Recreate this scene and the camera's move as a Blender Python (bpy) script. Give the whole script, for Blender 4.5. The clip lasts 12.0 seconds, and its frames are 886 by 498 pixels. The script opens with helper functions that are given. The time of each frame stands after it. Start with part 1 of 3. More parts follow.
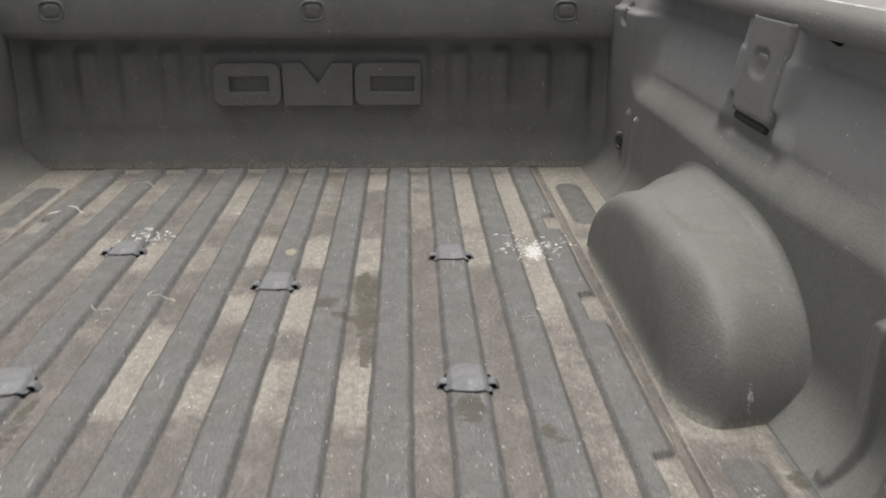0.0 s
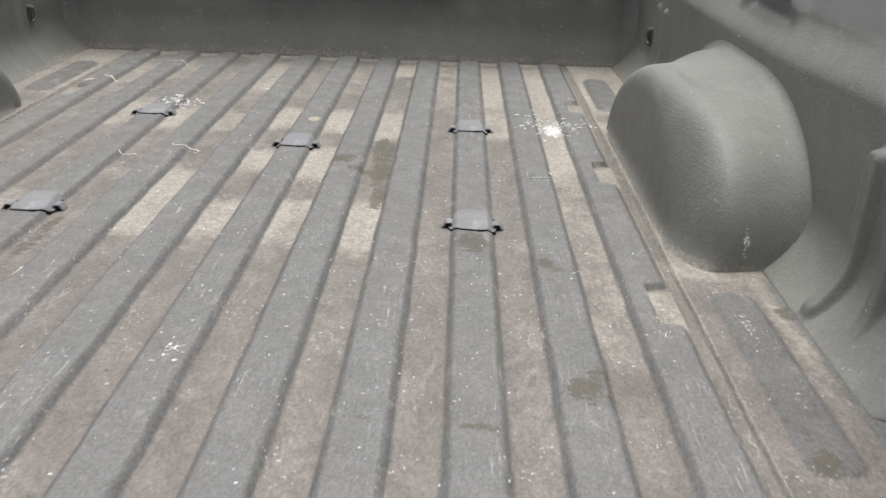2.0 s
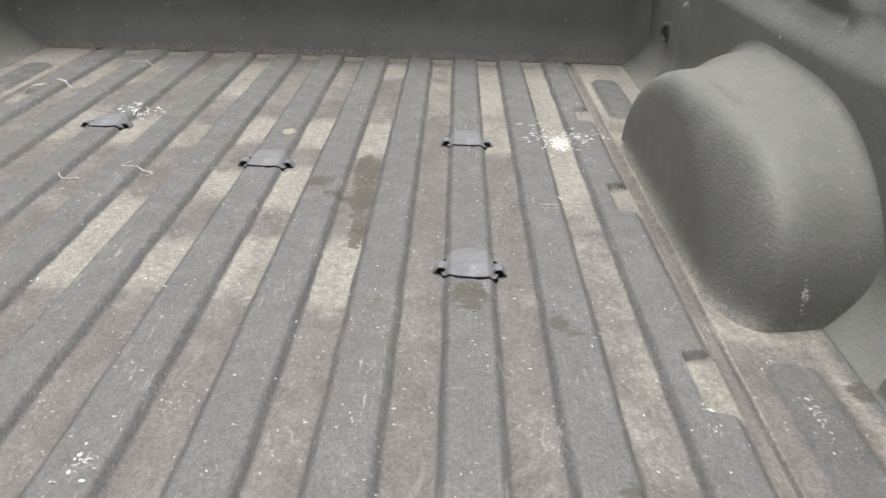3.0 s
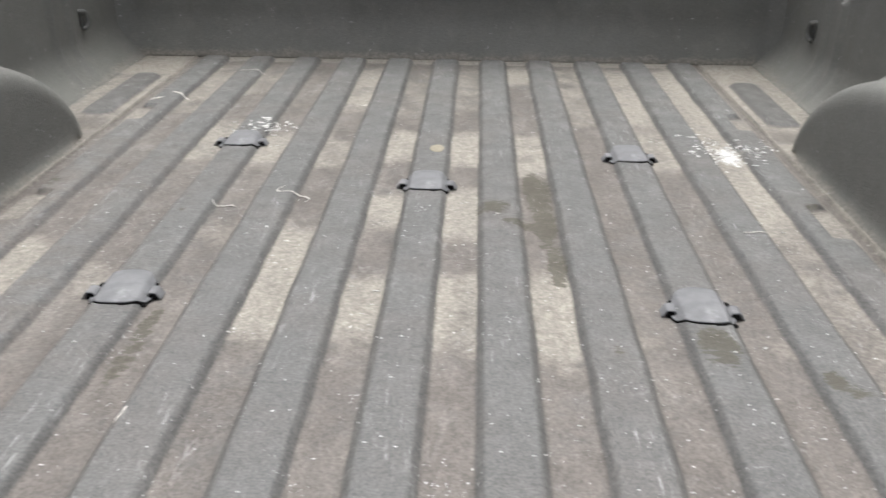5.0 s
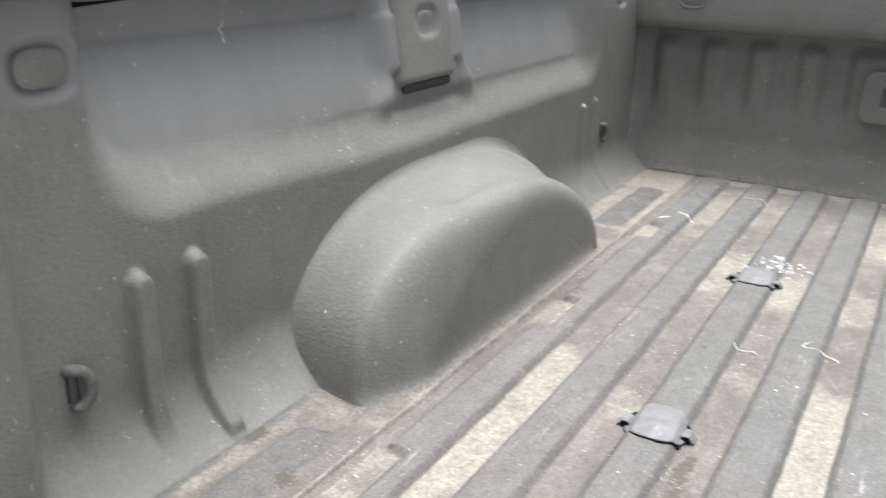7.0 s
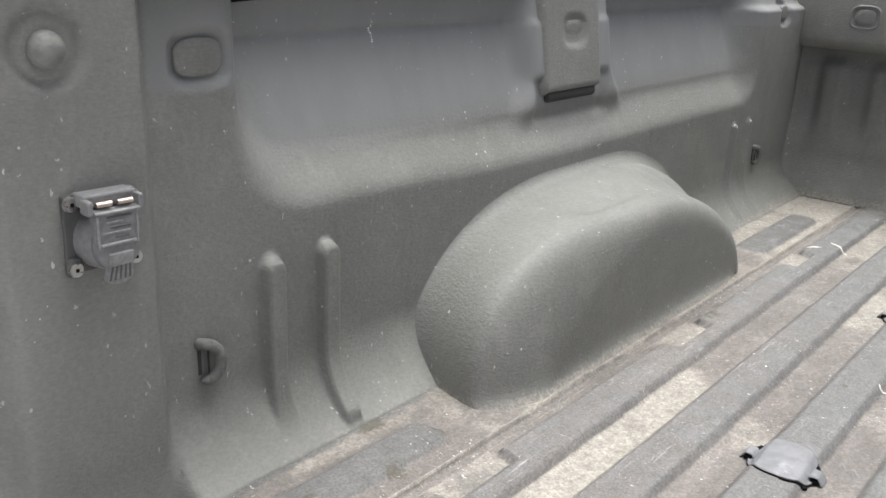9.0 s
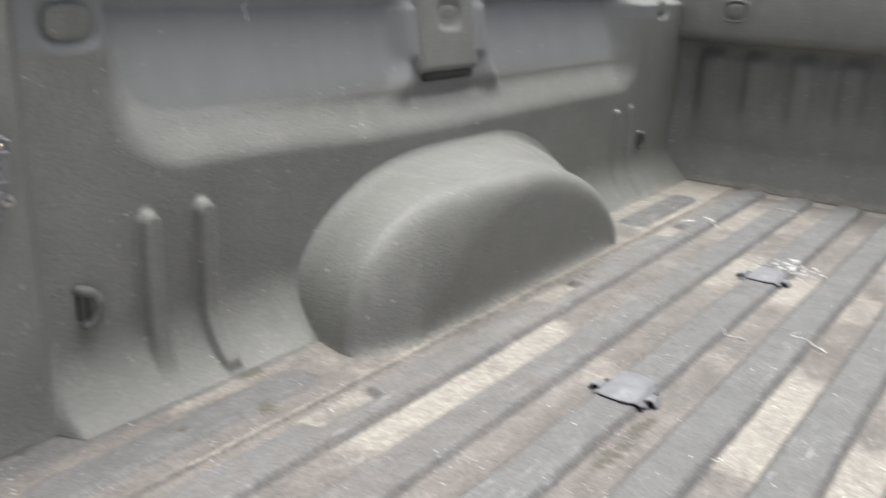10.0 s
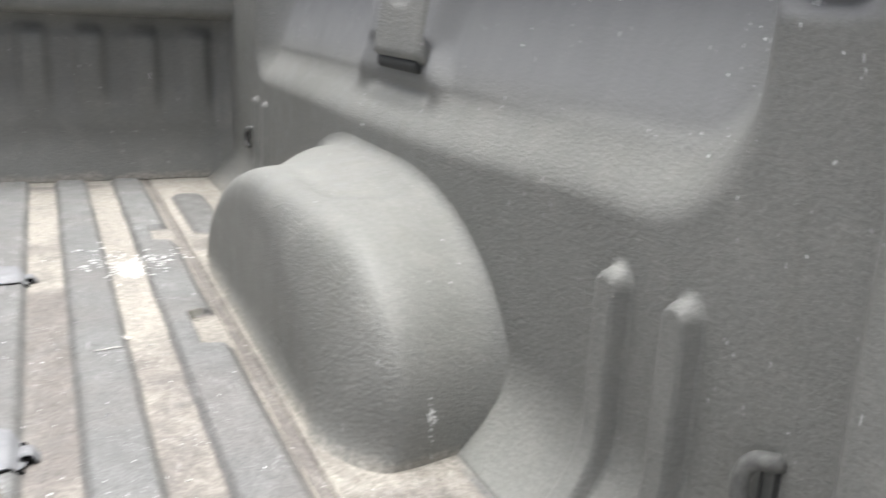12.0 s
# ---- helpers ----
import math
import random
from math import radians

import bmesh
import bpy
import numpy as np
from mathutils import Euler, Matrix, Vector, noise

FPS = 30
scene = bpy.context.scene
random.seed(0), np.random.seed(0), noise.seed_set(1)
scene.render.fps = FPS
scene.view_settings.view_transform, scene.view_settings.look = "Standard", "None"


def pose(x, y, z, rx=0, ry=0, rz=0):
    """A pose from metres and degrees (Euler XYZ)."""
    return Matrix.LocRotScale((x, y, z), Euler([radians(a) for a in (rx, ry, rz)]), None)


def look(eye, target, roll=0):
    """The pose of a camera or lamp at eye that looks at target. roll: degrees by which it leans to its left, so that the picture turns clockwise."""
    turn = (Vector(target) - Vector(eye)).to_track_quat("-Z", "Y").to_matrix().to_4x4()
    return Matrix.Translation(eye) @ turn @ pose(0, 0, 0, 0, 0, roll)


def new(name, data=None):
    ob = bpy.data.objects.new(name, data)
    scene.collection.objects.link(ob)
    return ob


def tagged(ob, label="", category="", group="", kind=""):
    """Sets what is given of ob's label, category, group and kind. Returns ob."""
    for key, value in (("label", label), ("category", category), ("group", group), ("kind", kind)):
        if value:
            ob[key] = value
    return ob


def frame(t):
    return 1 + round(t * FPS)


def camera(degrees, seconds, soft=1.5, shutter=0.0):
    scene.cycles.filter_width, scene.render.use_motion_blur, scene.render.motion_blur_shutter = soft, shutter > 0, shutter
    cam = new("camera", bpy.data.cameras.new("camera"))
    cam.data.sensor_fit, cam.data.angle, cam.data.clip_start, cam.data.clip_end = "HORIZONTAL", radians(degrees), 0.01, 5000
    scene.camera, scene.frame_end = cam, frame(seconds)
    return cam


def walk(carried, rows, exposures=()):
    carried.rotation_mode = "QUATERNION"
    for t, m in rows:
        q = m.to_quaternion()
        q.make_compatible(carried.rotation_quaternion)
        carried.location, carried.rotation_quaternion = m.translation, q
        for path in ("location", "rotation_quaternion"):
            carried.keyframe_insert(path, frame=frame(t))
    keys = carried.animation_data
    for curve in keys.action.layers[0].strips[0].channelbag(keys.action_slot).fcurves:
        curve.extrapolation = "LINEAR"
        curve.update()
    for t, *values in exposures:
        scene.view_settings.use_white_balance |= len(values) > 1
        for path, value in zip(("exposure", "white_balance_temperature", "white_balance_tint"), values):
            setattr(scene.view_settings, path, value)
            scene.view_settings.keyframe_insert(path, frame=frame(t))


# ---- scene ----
cam = camera(54.0, 12.0, soft=1.5, shutter=0.38)
PATH = [
    (0, (0.257, -0.44, 0.628), (0.331, 1.433, -0.068), 0.2),
    (0.5, (0.275, -0.581, 0.555), (0.313, 1.294, -0.14), 1.8),
    (1, (0.269, -0.663, 0.491), (0.278, 1.206, -0.22), 1.9),
    (1.5, (0.293, -0.643, 0.483), (0.289, 1.206, -0.279), 2.1),
    (2, (0.307, -0.533, 0.488), (0.29, 1.3, -0.312), 2.0),
    (2.5, (0.322, -0.408, 0.49), (0.298, 1.414, -0.335), 1.8),
    (2.7, (0.321, -0.361, 0.481), (0.3, 1.46, -0.345), 1.8),
    (4.3, (0.157, -0.185, 0.467), (0.204, 1.623, -0.386), 1.2),
    (4.5, (0.128, -0.187, 0.47), (0.176, 1.621, -0.383), 1.2),
    (5, (0.074, -0.185, 0.482), (0.009, 1.622, -0.372), 0.5),
    (5.5, (0.014, -0.181, 0.506), (-0.23, 1.609, -0.354), 0.2),
    (6, (-0.057, -0.186, 0.522), (-0.531, 1.584, -0.279), 0.9),
    (6.5, (-0.089, -0.204, 0.547), (-0.796, 1.518, -0.184), 1.4),
    (7, (-0.108, -0.213, 0.546), (-1.044, 1.418, -0.134), 1.2),
    (7.5, (-0.128, -0.205, 0.538), (-1.207, 1.341, -0.13), 1.3),
    (7.7, (-0.129, -0.2, 0.537), (-1.224, 1.338, -0.123), 2.5),
    (9.3, (-0.062, -0.211, 0.538), (-1.289, 1.226, -0.115), 1.8),
    (9.5, (-0.025, -0.218, 0.539), (-1.263, 1.215, -0.105), 1.6),
    (10, (0.054, -0.231, 0.495), (-1.062, 1.309, -0.122), 2.2),
    (10.5, (0.12, -0.232, 0.398), (-0.518, 1.572, -0.181), 2.5),
    (11, (0.168, -0.24, 0.401), (0.026, 1.674, -0.161), 2.8),
    (11.5, (0.311, -0.167, 0.416), (0.779, 1.69, -0.161), 2.7),
    (12, (0.411, -0.082, 0.394), (1.223, 1.665, -0.142), 2.8),
]
TINT = 5.0
EXPOSURES = [(t, 0.52 + e, 6090.0 + 140.0 * max(0.0, 1.0 - t) - 110.0 * min(1.0, t / 6.0), TINT) for t, e in ((0.0, -0.25), (0.5, -0.05), (1.0, 0.17), (1.5, 0.23), (2.0, 0.15), (2.5, 0.11), (4.5, 0.15), (5.5, 0.09), (6.0, 0.05), (6.5, 0.45), (7.0, 0.68), (7.5, 0.72), (9.5, 0.52), (11.0, 0.39), (11.5, 0.3), (12.0, 0.86))]
walk(cam, [(t, look(eye, target, roll)) for t, eye, target, roll in PATH], EXPOSURES)

# ---- light: a bright, evenly lit place, the light soft and from overhead ----
world = bpy.data.worlds.new("world")
scene.world = world
world.use_nodes = True
SUN_UP, SUN_ROUND = 85.0, 0.0
wn = world.node_tree
sky = wn.nodes.new("ShaderNodeTexSky")
sky.sky_type, sky.sun_disc = "NISHITA", False
sky.sun_elevation, sky.sun_rotation = radians(SUN_UP), radians(SUN_ROUND)
sky.air_density, sky.dust_density, sky.ozone_density = 0.12, 6.0, 0.1
wn.links.new(sky.outputs["Color"], wn.nodes["Background"].inputs["Color"])
wn.nodes["Background"].inputs["Strength"].default_value = 0.15
sun = new("sun", bpy.data.lights.new("sun", "SUN"))
sun.data.energy, sun.data.angle, sun.data.color = 1.22, radians(50), (1.0, 0.97, 0.93)
sun.matrix_world = look((0, 4 * math.cos(radians(SUN_UP)), 4 * math.sin(radians(SUN_UP))), (0, 0, 0))


# ---- materials ----
def tree(name, rough=0.7, metal=0.0):
    mat = bpy.data.materials.new(name)
    mat.use_nodes = True
    t = mat.node_tree
    b = t.nodes["Principled BSDF"]
    b.inputs["Roughness"].default_value, b.inputs["Metallic"].default_value = rough, metal
    return mat, t, b


def node(t, kind, **inputs):
    n = t.nodes.new(kind)
    for key, value in inputs.items():
        n.inputs[key.replace("_", " ")].default_value = value
    return n


def noise_of(t, scale, detail=4.0, rough=0.6, stretch=None):
    co = t.nodes.new("ShaderNodeTexCoord")
    n = node(t, "ShaderNodeTexNoise", Scale=scale, Detail=detail, Roughness=rough)
    src = co.outputs["Object"]
    if stretch:
        m = t.nodes.new("ShaderNodeMapping")
        m.inputs["Scale"].default_value = stretch
        t.links.new(src, m.inputs["Vector"])
        src = m.outputs["Vector"]
    t.links.new(src, n.inputs["Vector"])
    return n.outputs["Fac"]


def ramp(t, src, a, b, va=0.0, vb=1.0):
    n = t.nodes.new("ShaderNodeMapRange")
    n.interpolation_type = "SMOOTHSTEP"
    n.inputs["From Min"].default_value, n.inputs["From Max"].default_value = a, b
    n.inputs["To Min"].default_value, n.inputs["To Max"].default_value = va, vb
    t.links.new(src, n.inputs["Value"])
    return n.outputs["Result"]


def calc(t, op, a, b=None):
    n = t.nodes.new("ShaderNodeMath")
    n.operation = op
    for i, v in enumerate((a, b)):
        if v is None:
            continue
        if isinstance(v, (int, float)):
            n.inputs[i].default_value = v
        else:
            t.links.new(v, n.inputs[i])
    return n.outputs[0]


def mix(t, fac, a, b):
    n = t.nodes.new("ShaderNodeMix")
    n.data_type = "RGBA"
    for i, v in ((0, fac), (6, a), (7, b)):
        if isinstance(v, (int, float)):
            n.inputs[i].default_value = v
        elif isinstance(v, tuple):
            n.inputs[i].default_value = (*v, 1)
        else:
            t.links.new(v, n.inputs[i])
    return n.outputs[2]


def bump(t, bsdf, height, distance, strength=1.0, under=None):
    n = node(t, "ShaderNodeBump", Strength=strength, Distance=distance)
    t.links.new(height, n.inputs["Height"])
    if under:
        t.links.new(under, n.inputs["Normal"])
    t.links.new(n.outputs["Normal"], bsdf.inputs["Normal"])
    return n.outputs["Normal"]


def attribute(t, name):
    n = t.nodes.new("ShaderNodeAttribute")
    n.attribute_name = name
    return n.outputs["Fac"]


def swirl(t, scale, wide, stretch, warp=1.5):
    """Thin wandering lines: where a warped noise crosses its middle value."""
    co = t.nodes.new("ShaderNodeTexCoord")
    m = t.nodes.new("ShaderNodeMapping")
    m.inputs["Scale"].default_value = stretch
    t.links.new(co.outputs["Object"], m.inputs["Vector"])
    n = node(t, "ShaderNodeTexNoise", Scale=scale, Detail=3.0, Roughness=0.55, Distortion=warp)
    t.links.new(m.outputs["Vector"], n.inputs["Vector"])
    return ramp(t, calc(t, "ABSOLUTE", calc(t, "SUBTRACT", n.outputs["Fac"], 0.5)), 0.0, wide, 1.0, 0.0)


def tone(t, col, *layers):
    """Lighten and darken a colour by noises, each with its swing."""
    for src, swing in layers:
        f = ramp(t, src, 0.30, 0.70, 1 - swing, 1 + swing)
        n = t.nodes.new("ShaderNodeVectorMath")
        n.operation = "SCALE"
        t.links.new(col, n.inputs[0])
        t.links.new(f, n.inputs["Scale"])
        col = n.outputs[0]
    return col


def liner_material(name, floor=False):
    """Sprayed bed liner: rough, dark olive grey, with dust, scuffs and chips."""
    mat, t, b = tree(name, 0.62)
    big, mid = noise_of(t, 3.0, 3), noise_of(t, 22.0, 5)
    fine = noise_of(t, 210.0 if floor else 215.0, 5 if floor else 4, 0.6, (1.0, 0.8, 1.0 if floor else 1.35))
    if floor:
        # darker floor base, which puts shade into the colour of the rib slopes
        col = mix(t, ramp(t, big, 0.35, 0.65), (0.116, 0.115, 0.109), (0.134, 0.132, 0.125))
    else:
        col = mix(t, ramp(t, big, 0.35, 0.65), (0.174, 0.175, 0.160), (0.200, 0.201, 0.186))
        col = mix(t, ramp(t, mid, 0.45, 0.75, 0.0, 0.5), col, (0.250, 0.248, 0.226))
    if floor:
        dirt, pale, stain, worn = (attribute(t, k) for k in ("dirt", "pale", "stain", "worn"))
        streak = noise_of(t, 13.0, 6, 0.62, (1.6, 0.7, 1.0))
        grain = noise_of(t, 95.0, 6, 0.7)
        grime = noise_of(t, 55.0, 6, 0.7)
        salt = noise_of(t, 330.0, 3, 0.6)
        # the worn, blue-grey tops of the ribs; slopes keep the base as painted shade
        col = mix(t, calc(t, "MULTIPLY", worn, ramp(t, streak, 0.3, 0.65, 0.7, 1.0)), col, (0.156, 0.157, 0.152))
        col = mix(t, ramp(t, streak, 0.54, 0.74, 0.0, 0.40), col, (0.235, 0.234, 0.228))
        film = noise_of(t, 6.0, 5, 0.6)
        col = mix(t, calc(t, "MULTIPLY", worn, ramp(t, film, 0.42, 0.66, 0.0, 0.6)), col, (0.158, 0.150, 0.141))
        col = mix(t, calc(t, "MULTIPLY", worn, ramp(t, grime, 0.54, 0.66, 0.0, 0.5)), col, (0.098, 0.098, 0.095))
        # valley dirt, with pale swirls where water dried
        patchy = calc(t, "ADD", dirt, calc(t, "MULTIPLY", calc(t, "SUBTRACT", mid, 0.5), 0.8))
        patchy = calc(t, "ADD", patchy, calc(t, "MULTIPLY", calc(t, "SUBTRACT", grain, 0.5), 0.4))
        brown = mix(t, ramp(t, streak, 0.32, 0.68), (0.140, 0.126, 0.113), (0.190, 0.173, 0.155))
        brown = mix(t, calc(t, "MULTIPLY", swirl(t, 7.0, 0.035, (1.5, 0.6, 1.0), 2.2), ramp(t, film, 0.4, 0.6, 0.0, 0.42)), brown, (0.27, 0.255, 0.235))
        col = mix(t, ramp(t, patchy, 0.25, 0.75, 0.0, 0.92), col, brown)
        # scratches along, across and round
        rub = ramp(t, noise_of(t, 4.5, 4, 0.6, (2.0, 0.8, 1.0)), 0.46, 0.62)
        lines = ramp(t, noise_of(t, 30.0, 5, 0.7, (6.0, 0.45, 1.0)), 0.56, 0.68)
        col = mix(t, calc(t, "MULTIPLY", calc(t, "MULTIPLY", worn, rub), calc(t, "MULTIPLY", lines, 0.75)), col, (0.42, 0.42, 0.415))
        cross = ramp(t, noise_of(t, 26.0, 5, 0.7, (0.8, 4.5, 1.0)), 0.62, 0.72)
        col = mix(t, calc(t, "MULTIPLY", cross, calc(t, "ADD", calc(t, "MULTIPLY", worn, 0.35), 0.10)), col, (0.38, 0.38, 0.372))
        hair = calc(t, "MULTIPLY", swirl(t, 16.0, 0.012, (1.0, 0.35, 1.0), 0.2), ramp(t, noise_of(t, 9.0, 3), 0.54, 0.68, 0.0, 0.38))
        col = mix(t, hair, col, (0.44, 0.44, 0.43))
        # pale crust
        crust = calc(t, "ADD", pale, calc(t, "MULTIPLY", calc(t, "SUBTRACT", grain, 0.5), 0.5))
        crust = calc(t, "ADD", crust, calc(t, "MULTIPLY", calc(t, "SUBTRACT", mid, 0.5), 1.5))
        col = mix(t, ramp(t, crust, 0.25, 1.0, 0.0, 0.95), col, mix(t, ramp(t, grain, 0.35, 0.65), (0.27, 0.250, 0.216), (0.35, 0.330, 0.287)))
        col = tone(t, col, (noise_of(t, 48.0, 5, 0.65, (1.0, 0.6, 1.0)), 0.08), (noise_of(t, 150.0, 4, 0.7, (1.2, 0.7, 1.0)), 0.14), (salt, 0.22))
        # dried spills with ragged edges
        edge = noise_of(t, 75.0, 6, 0.72, (1.0, 1.5, 1.0))
        wet = calc(t, "ADD", stain, calc(t, "MULTIPLY", calc(t, "SUBTRACT", edge, 0.5), calc(t, "MULTIPLY", stain, 4.6)))
        wet = calc(t, "ADD", wet, calc(t, "MULTIPLY", calc(t, "SUBTRACT", mid, 0.5), calc(t, "MULTIPLY", stain, 1.8)))
        col = mix(t, ramp(t, wet, 0.40, 0.58, 0.0, 0.85), col, mix(t, ramp(t, salt, 0.3, 0.7), (0.070, 0.065, 0.048), (0.104, 0.096, 0.072)))
    else:
        dust = calc(t, "ADD", attribute(t, "dust"), calc(t, "MULTIPLY", calc(t, "SUBTRACT", mid, 0.5), 0.9))
        grit = noise_of(t, 160.0, 5, 0.7)
        dust = calc(t, "ADD", dust, calc(t, "MULTIPLY", calc(t, "SUBTRACT", grit, 0.5), 0.9))
        col = mix(t, ramp(t, dust, 0.35, 1.0, 0.0, 0.85), col, mix(t, ramp(t, grit, 0.35, 0.65), (0.215, 0.200, 0.175), (0.33, 0.31, 0.27)))
        # runs and smears down the panels
        runs = noise_of(t, 9.0, 5, 0.6, (2.6, 2.6, 0.45))
        col = mix(t, ramp(t, runs, 0.54, 0.74, 0.0, 0.35), col, (0.152, 0.151, 0.131))
        col = mix(t, ramp(t, noise_of(t, 5.0, 5, 0.65), 0.55, 0.75, 0.0, 0.35), col, (0.235, 0.230, 0.210))
        col = tone(t, col, (grit, 0.06), (noise_of(t, 260.0, 4, 0.65, (0.6, 0.6, 1.6)), 0.07))
        # a thin, smooth, bluish coat where the spray hardly reached, lightened against the shade
        thin_lit = attribute(t, "thin_lit")
        col = mix(t, calc(t, "MULTIPLY", thin_lit, ramp(t, mid, 0.3, 0.7, 0.75, 1.0)), col, mix(t, ramp(t, runs, 0.3, 0.7), (0.214, 0.217, 0.216), (0.232, 0.235, 0.233)))
        fleck = calc(t, "MULTIPLY", ramp(t, noise_of(t, 150.0, 2, 0.5, (1.0, 1.0, 0.6)), 0.70, 0.74), ramp(t, noise_of(t, 11.0, 3), 0.5, 0.58, 0.0, 0.7))
        col = mix(t, fleck, col, (0.5, 0.5, 0.48))
    scratch = calc(t, "ADD", attribute(t, "scuff"), calc(t, "MULTIPLY", calc(t, "SUBTRACT", noise_of(t, 240.0, 4, 0.7), 0.5), 2.2))
    col = mix(t, ramp(t, scratch, 0.62, 0.80), col, (0.72, 0.72, 0.70))
    if floor:
        flake = calc(t, "MULTIPLY", ramp(t, noise_of(t, 250.0, 3, 0.6, (0.8, 1.0, 1.0)), 0.65, 0.69), ramp(t, noise_of(t, 14.0, 4, 0.6), 0.50, 0.60, 0.0, 0.9))
        col = mix(t, flake, col, (0.55, 0.55, 0.54))
    specks = noise_of(t, 130.0, 2, 0.5)
    chips = calc(t, "MULTIPLY", ramp(t, specks, 0.72, 0.75), ramp(t, noise_of(t, 7.0, 3), 0.5, 0.6))
    col = mix(t, chips, col, (0.6, 0.6, 0.58))
    t.links.new(col, b.inputs["Base Color"])
    t.links.new(ramp(t, mid, 0.3, 0.7, 0.5, 0.72), b.inputs["Roughness"])
    if not floor:
        fine = calc(t, "MULTIPLY", fine, calc(t, "SUBTRACT", 1.0, calc(t, "MULTIPLY", thin_lit, 0.75)))
    bump(t, b, fine, 0.0012 if not floor else 0.0012, 0.95)
    return mat


def plain_material(name, colour, rough=0.5, metal=0.0, vary=0.12, scale=40.0, relief=0.0):
    mat, t, b = tree(name, rough, metal)
    dark = tuple(c * (1 - vary) for c in colour)
    light = tuple(min(1, c * (1 + vary)) for c in colour)
    n = noise_of(t, scale, 5)
    t.links.new(mix(t, ramp(t, n, 0.35, 0.65), dark, light), b.inputs["Base Color"])
    t.links.new(ramp(t, n, 0.3, 0.7, max(0.05, rough - 0.08), min(1, rough + 0.08)), b.inputs["Roughness"])
    if relief:
        bump(t, b, noise_of(t, scale * 8, 3), relief)
    return mat


LINER = liner_material("bed liner")
FLOOR = liner_material("worn bed liner", True)
LOOP = plain_material("coated rod", (0.135, 0.136, 0.126), 0.55, vary=0.22, scale=150, relief=0.0006)
LINER_DARK = plain_material("dark liner", (0.035, 0.036, 0.033), 0.8)
WHITE = plain_material("white paint", (0.84, 0.84, 0.83), 0.25, vary=0.03, scale=6)
# matt black, put where gaps lie in deep shade
GAP_BLACK = plain_material("gap black", (0.006, 0.006, 0.006), 0.95)
GAP_BLACK.node_tree.nodes["Principled BSDF"].inputs["Specular IOR Level"].default_value = 0.15
PLATE = plain_material("grey patch", (0.205, 0.208, 0.215), 0.55, vary=0.15, scale=60, relief=0.0004)
t = PLATE.node_tree
shade = t.nodes["Principled BSDF"].inputs["Base Color"].links[0].from_socket
t.links.new(mix(t, ramp(t, noise_of(t, 24.0, 6, 0.7), 0.56, 0.70, 0.0, 0.55), shade, (0.46, 0.46, 0.47)), t.nodes["Principled BSDF"].inputs["Base Color"])
PLASTIC = plain_material("grey plastic", (0.185, 0.185, 0.186), 0.42, vary=0.15, scale=150, relief=0.0003)
PALE_PLASTIC = plain_material("pale plastic", (0.245, 0.244, 0.242), 0.45, vary=0.2, scale=180, relief=0.0003)
DARK_PLASTIC = plain_material("dark plastic", (0.09, 0.09, 0.088), 0.5)
STEEL = plain_material("bright steel", (0.55, 0.54, 0.52), 0.3, 1.0)
COPPER = plain_material("copper spring", (0.62, 0.52, 0.45), 0.4, 1.0)
PAPER = plain_material("white scrap", (0.60, 0.58, 0.54), 0.8, vary=0.2, scale=90)
CHIP = plain_material("paint chip", (0.74, 0.74, 0.72), 0.5, vary=0.15, scale=200)
DROP = plain_material("dried resin", (0.34, 0.31, 0.235), 0.6, vary=0.15, scale=120)
CONCRETE = plain_material("concrete", (0.30, 0.29, 0.28), 0.85, vary=0.08, scale=4, relief=0.002)


# ---- building helpers ----
def part(name, bm, material, parent=None, label="", smooth=False):
    me = bpy.data.meshes.new(name)
    bm.normal_update()
    bm.to_mesh(me)
    bm.free()
    me.materials.append(material)
    if smooth:
        me.polygons.foreach_set("use_smooth", [True] * len(me.polygons))
    ob = new(name, me)
    if parent:
        ob.parent = parent
    if label:
        ob["label"] = label
    return ob


def block(size, at=(0, 0, 0), bevel=0.0, segments=2, turn=None):
    """A bevelled box."""
    bm = bmesh.new()
    m = Matrix.Translation(at) @ (turn or Matrix()) @ Matrix.Diagonal((*size, 1))
    bmesh.ops.create_cube(bm, size=1, matrix=m)
    if bevel:
        bmesh.ops.bevel(bm, geom=bm.edges[:], offset=bevel, segments=segments, affect="EDGES", profile=0.5)
    return bm


def tube(points, radius, sides=10, closed=False):
    """A round bar along points."""
    bm = bmesh.new()
    pts = [Vector(p) for p in points]
    rings = []
    for i, p in enumerate(pts):
        a = pts[(i - 1) % len(pts)] if closed or i else p
        c = pts[(i + 1) % len(pts)] if closed or i < len(pts) - 1 else p
        way = (c - a).normalized()
        side = way.cross(Vector((0.31, 0.2, 0.93))).normalized()
        up = side.cross(way)
        rings.append([bm.verts.new(p + radius * (math.cos(w) * side + math.sin(w) * up)) for w in (2 * math.pi * k / sides for k in range(sides))])
    for i in range(len(rings) if closed else len(rings) - 1):
        r, s = rings[i], rings[(i + 1) % len(rings)]
        for k in range(sides):
            bm.faces.new((r[k], r[(k + 1) % sides], s[(k + 1) % sides], s[k]))
    if not closed:
        bm.faces.new(rings[0][::-1])
        bm.faces.new(rings[-1])
    bmesh.ops.recalc_face_normals(bm, faces=bm.faces)
    return bm


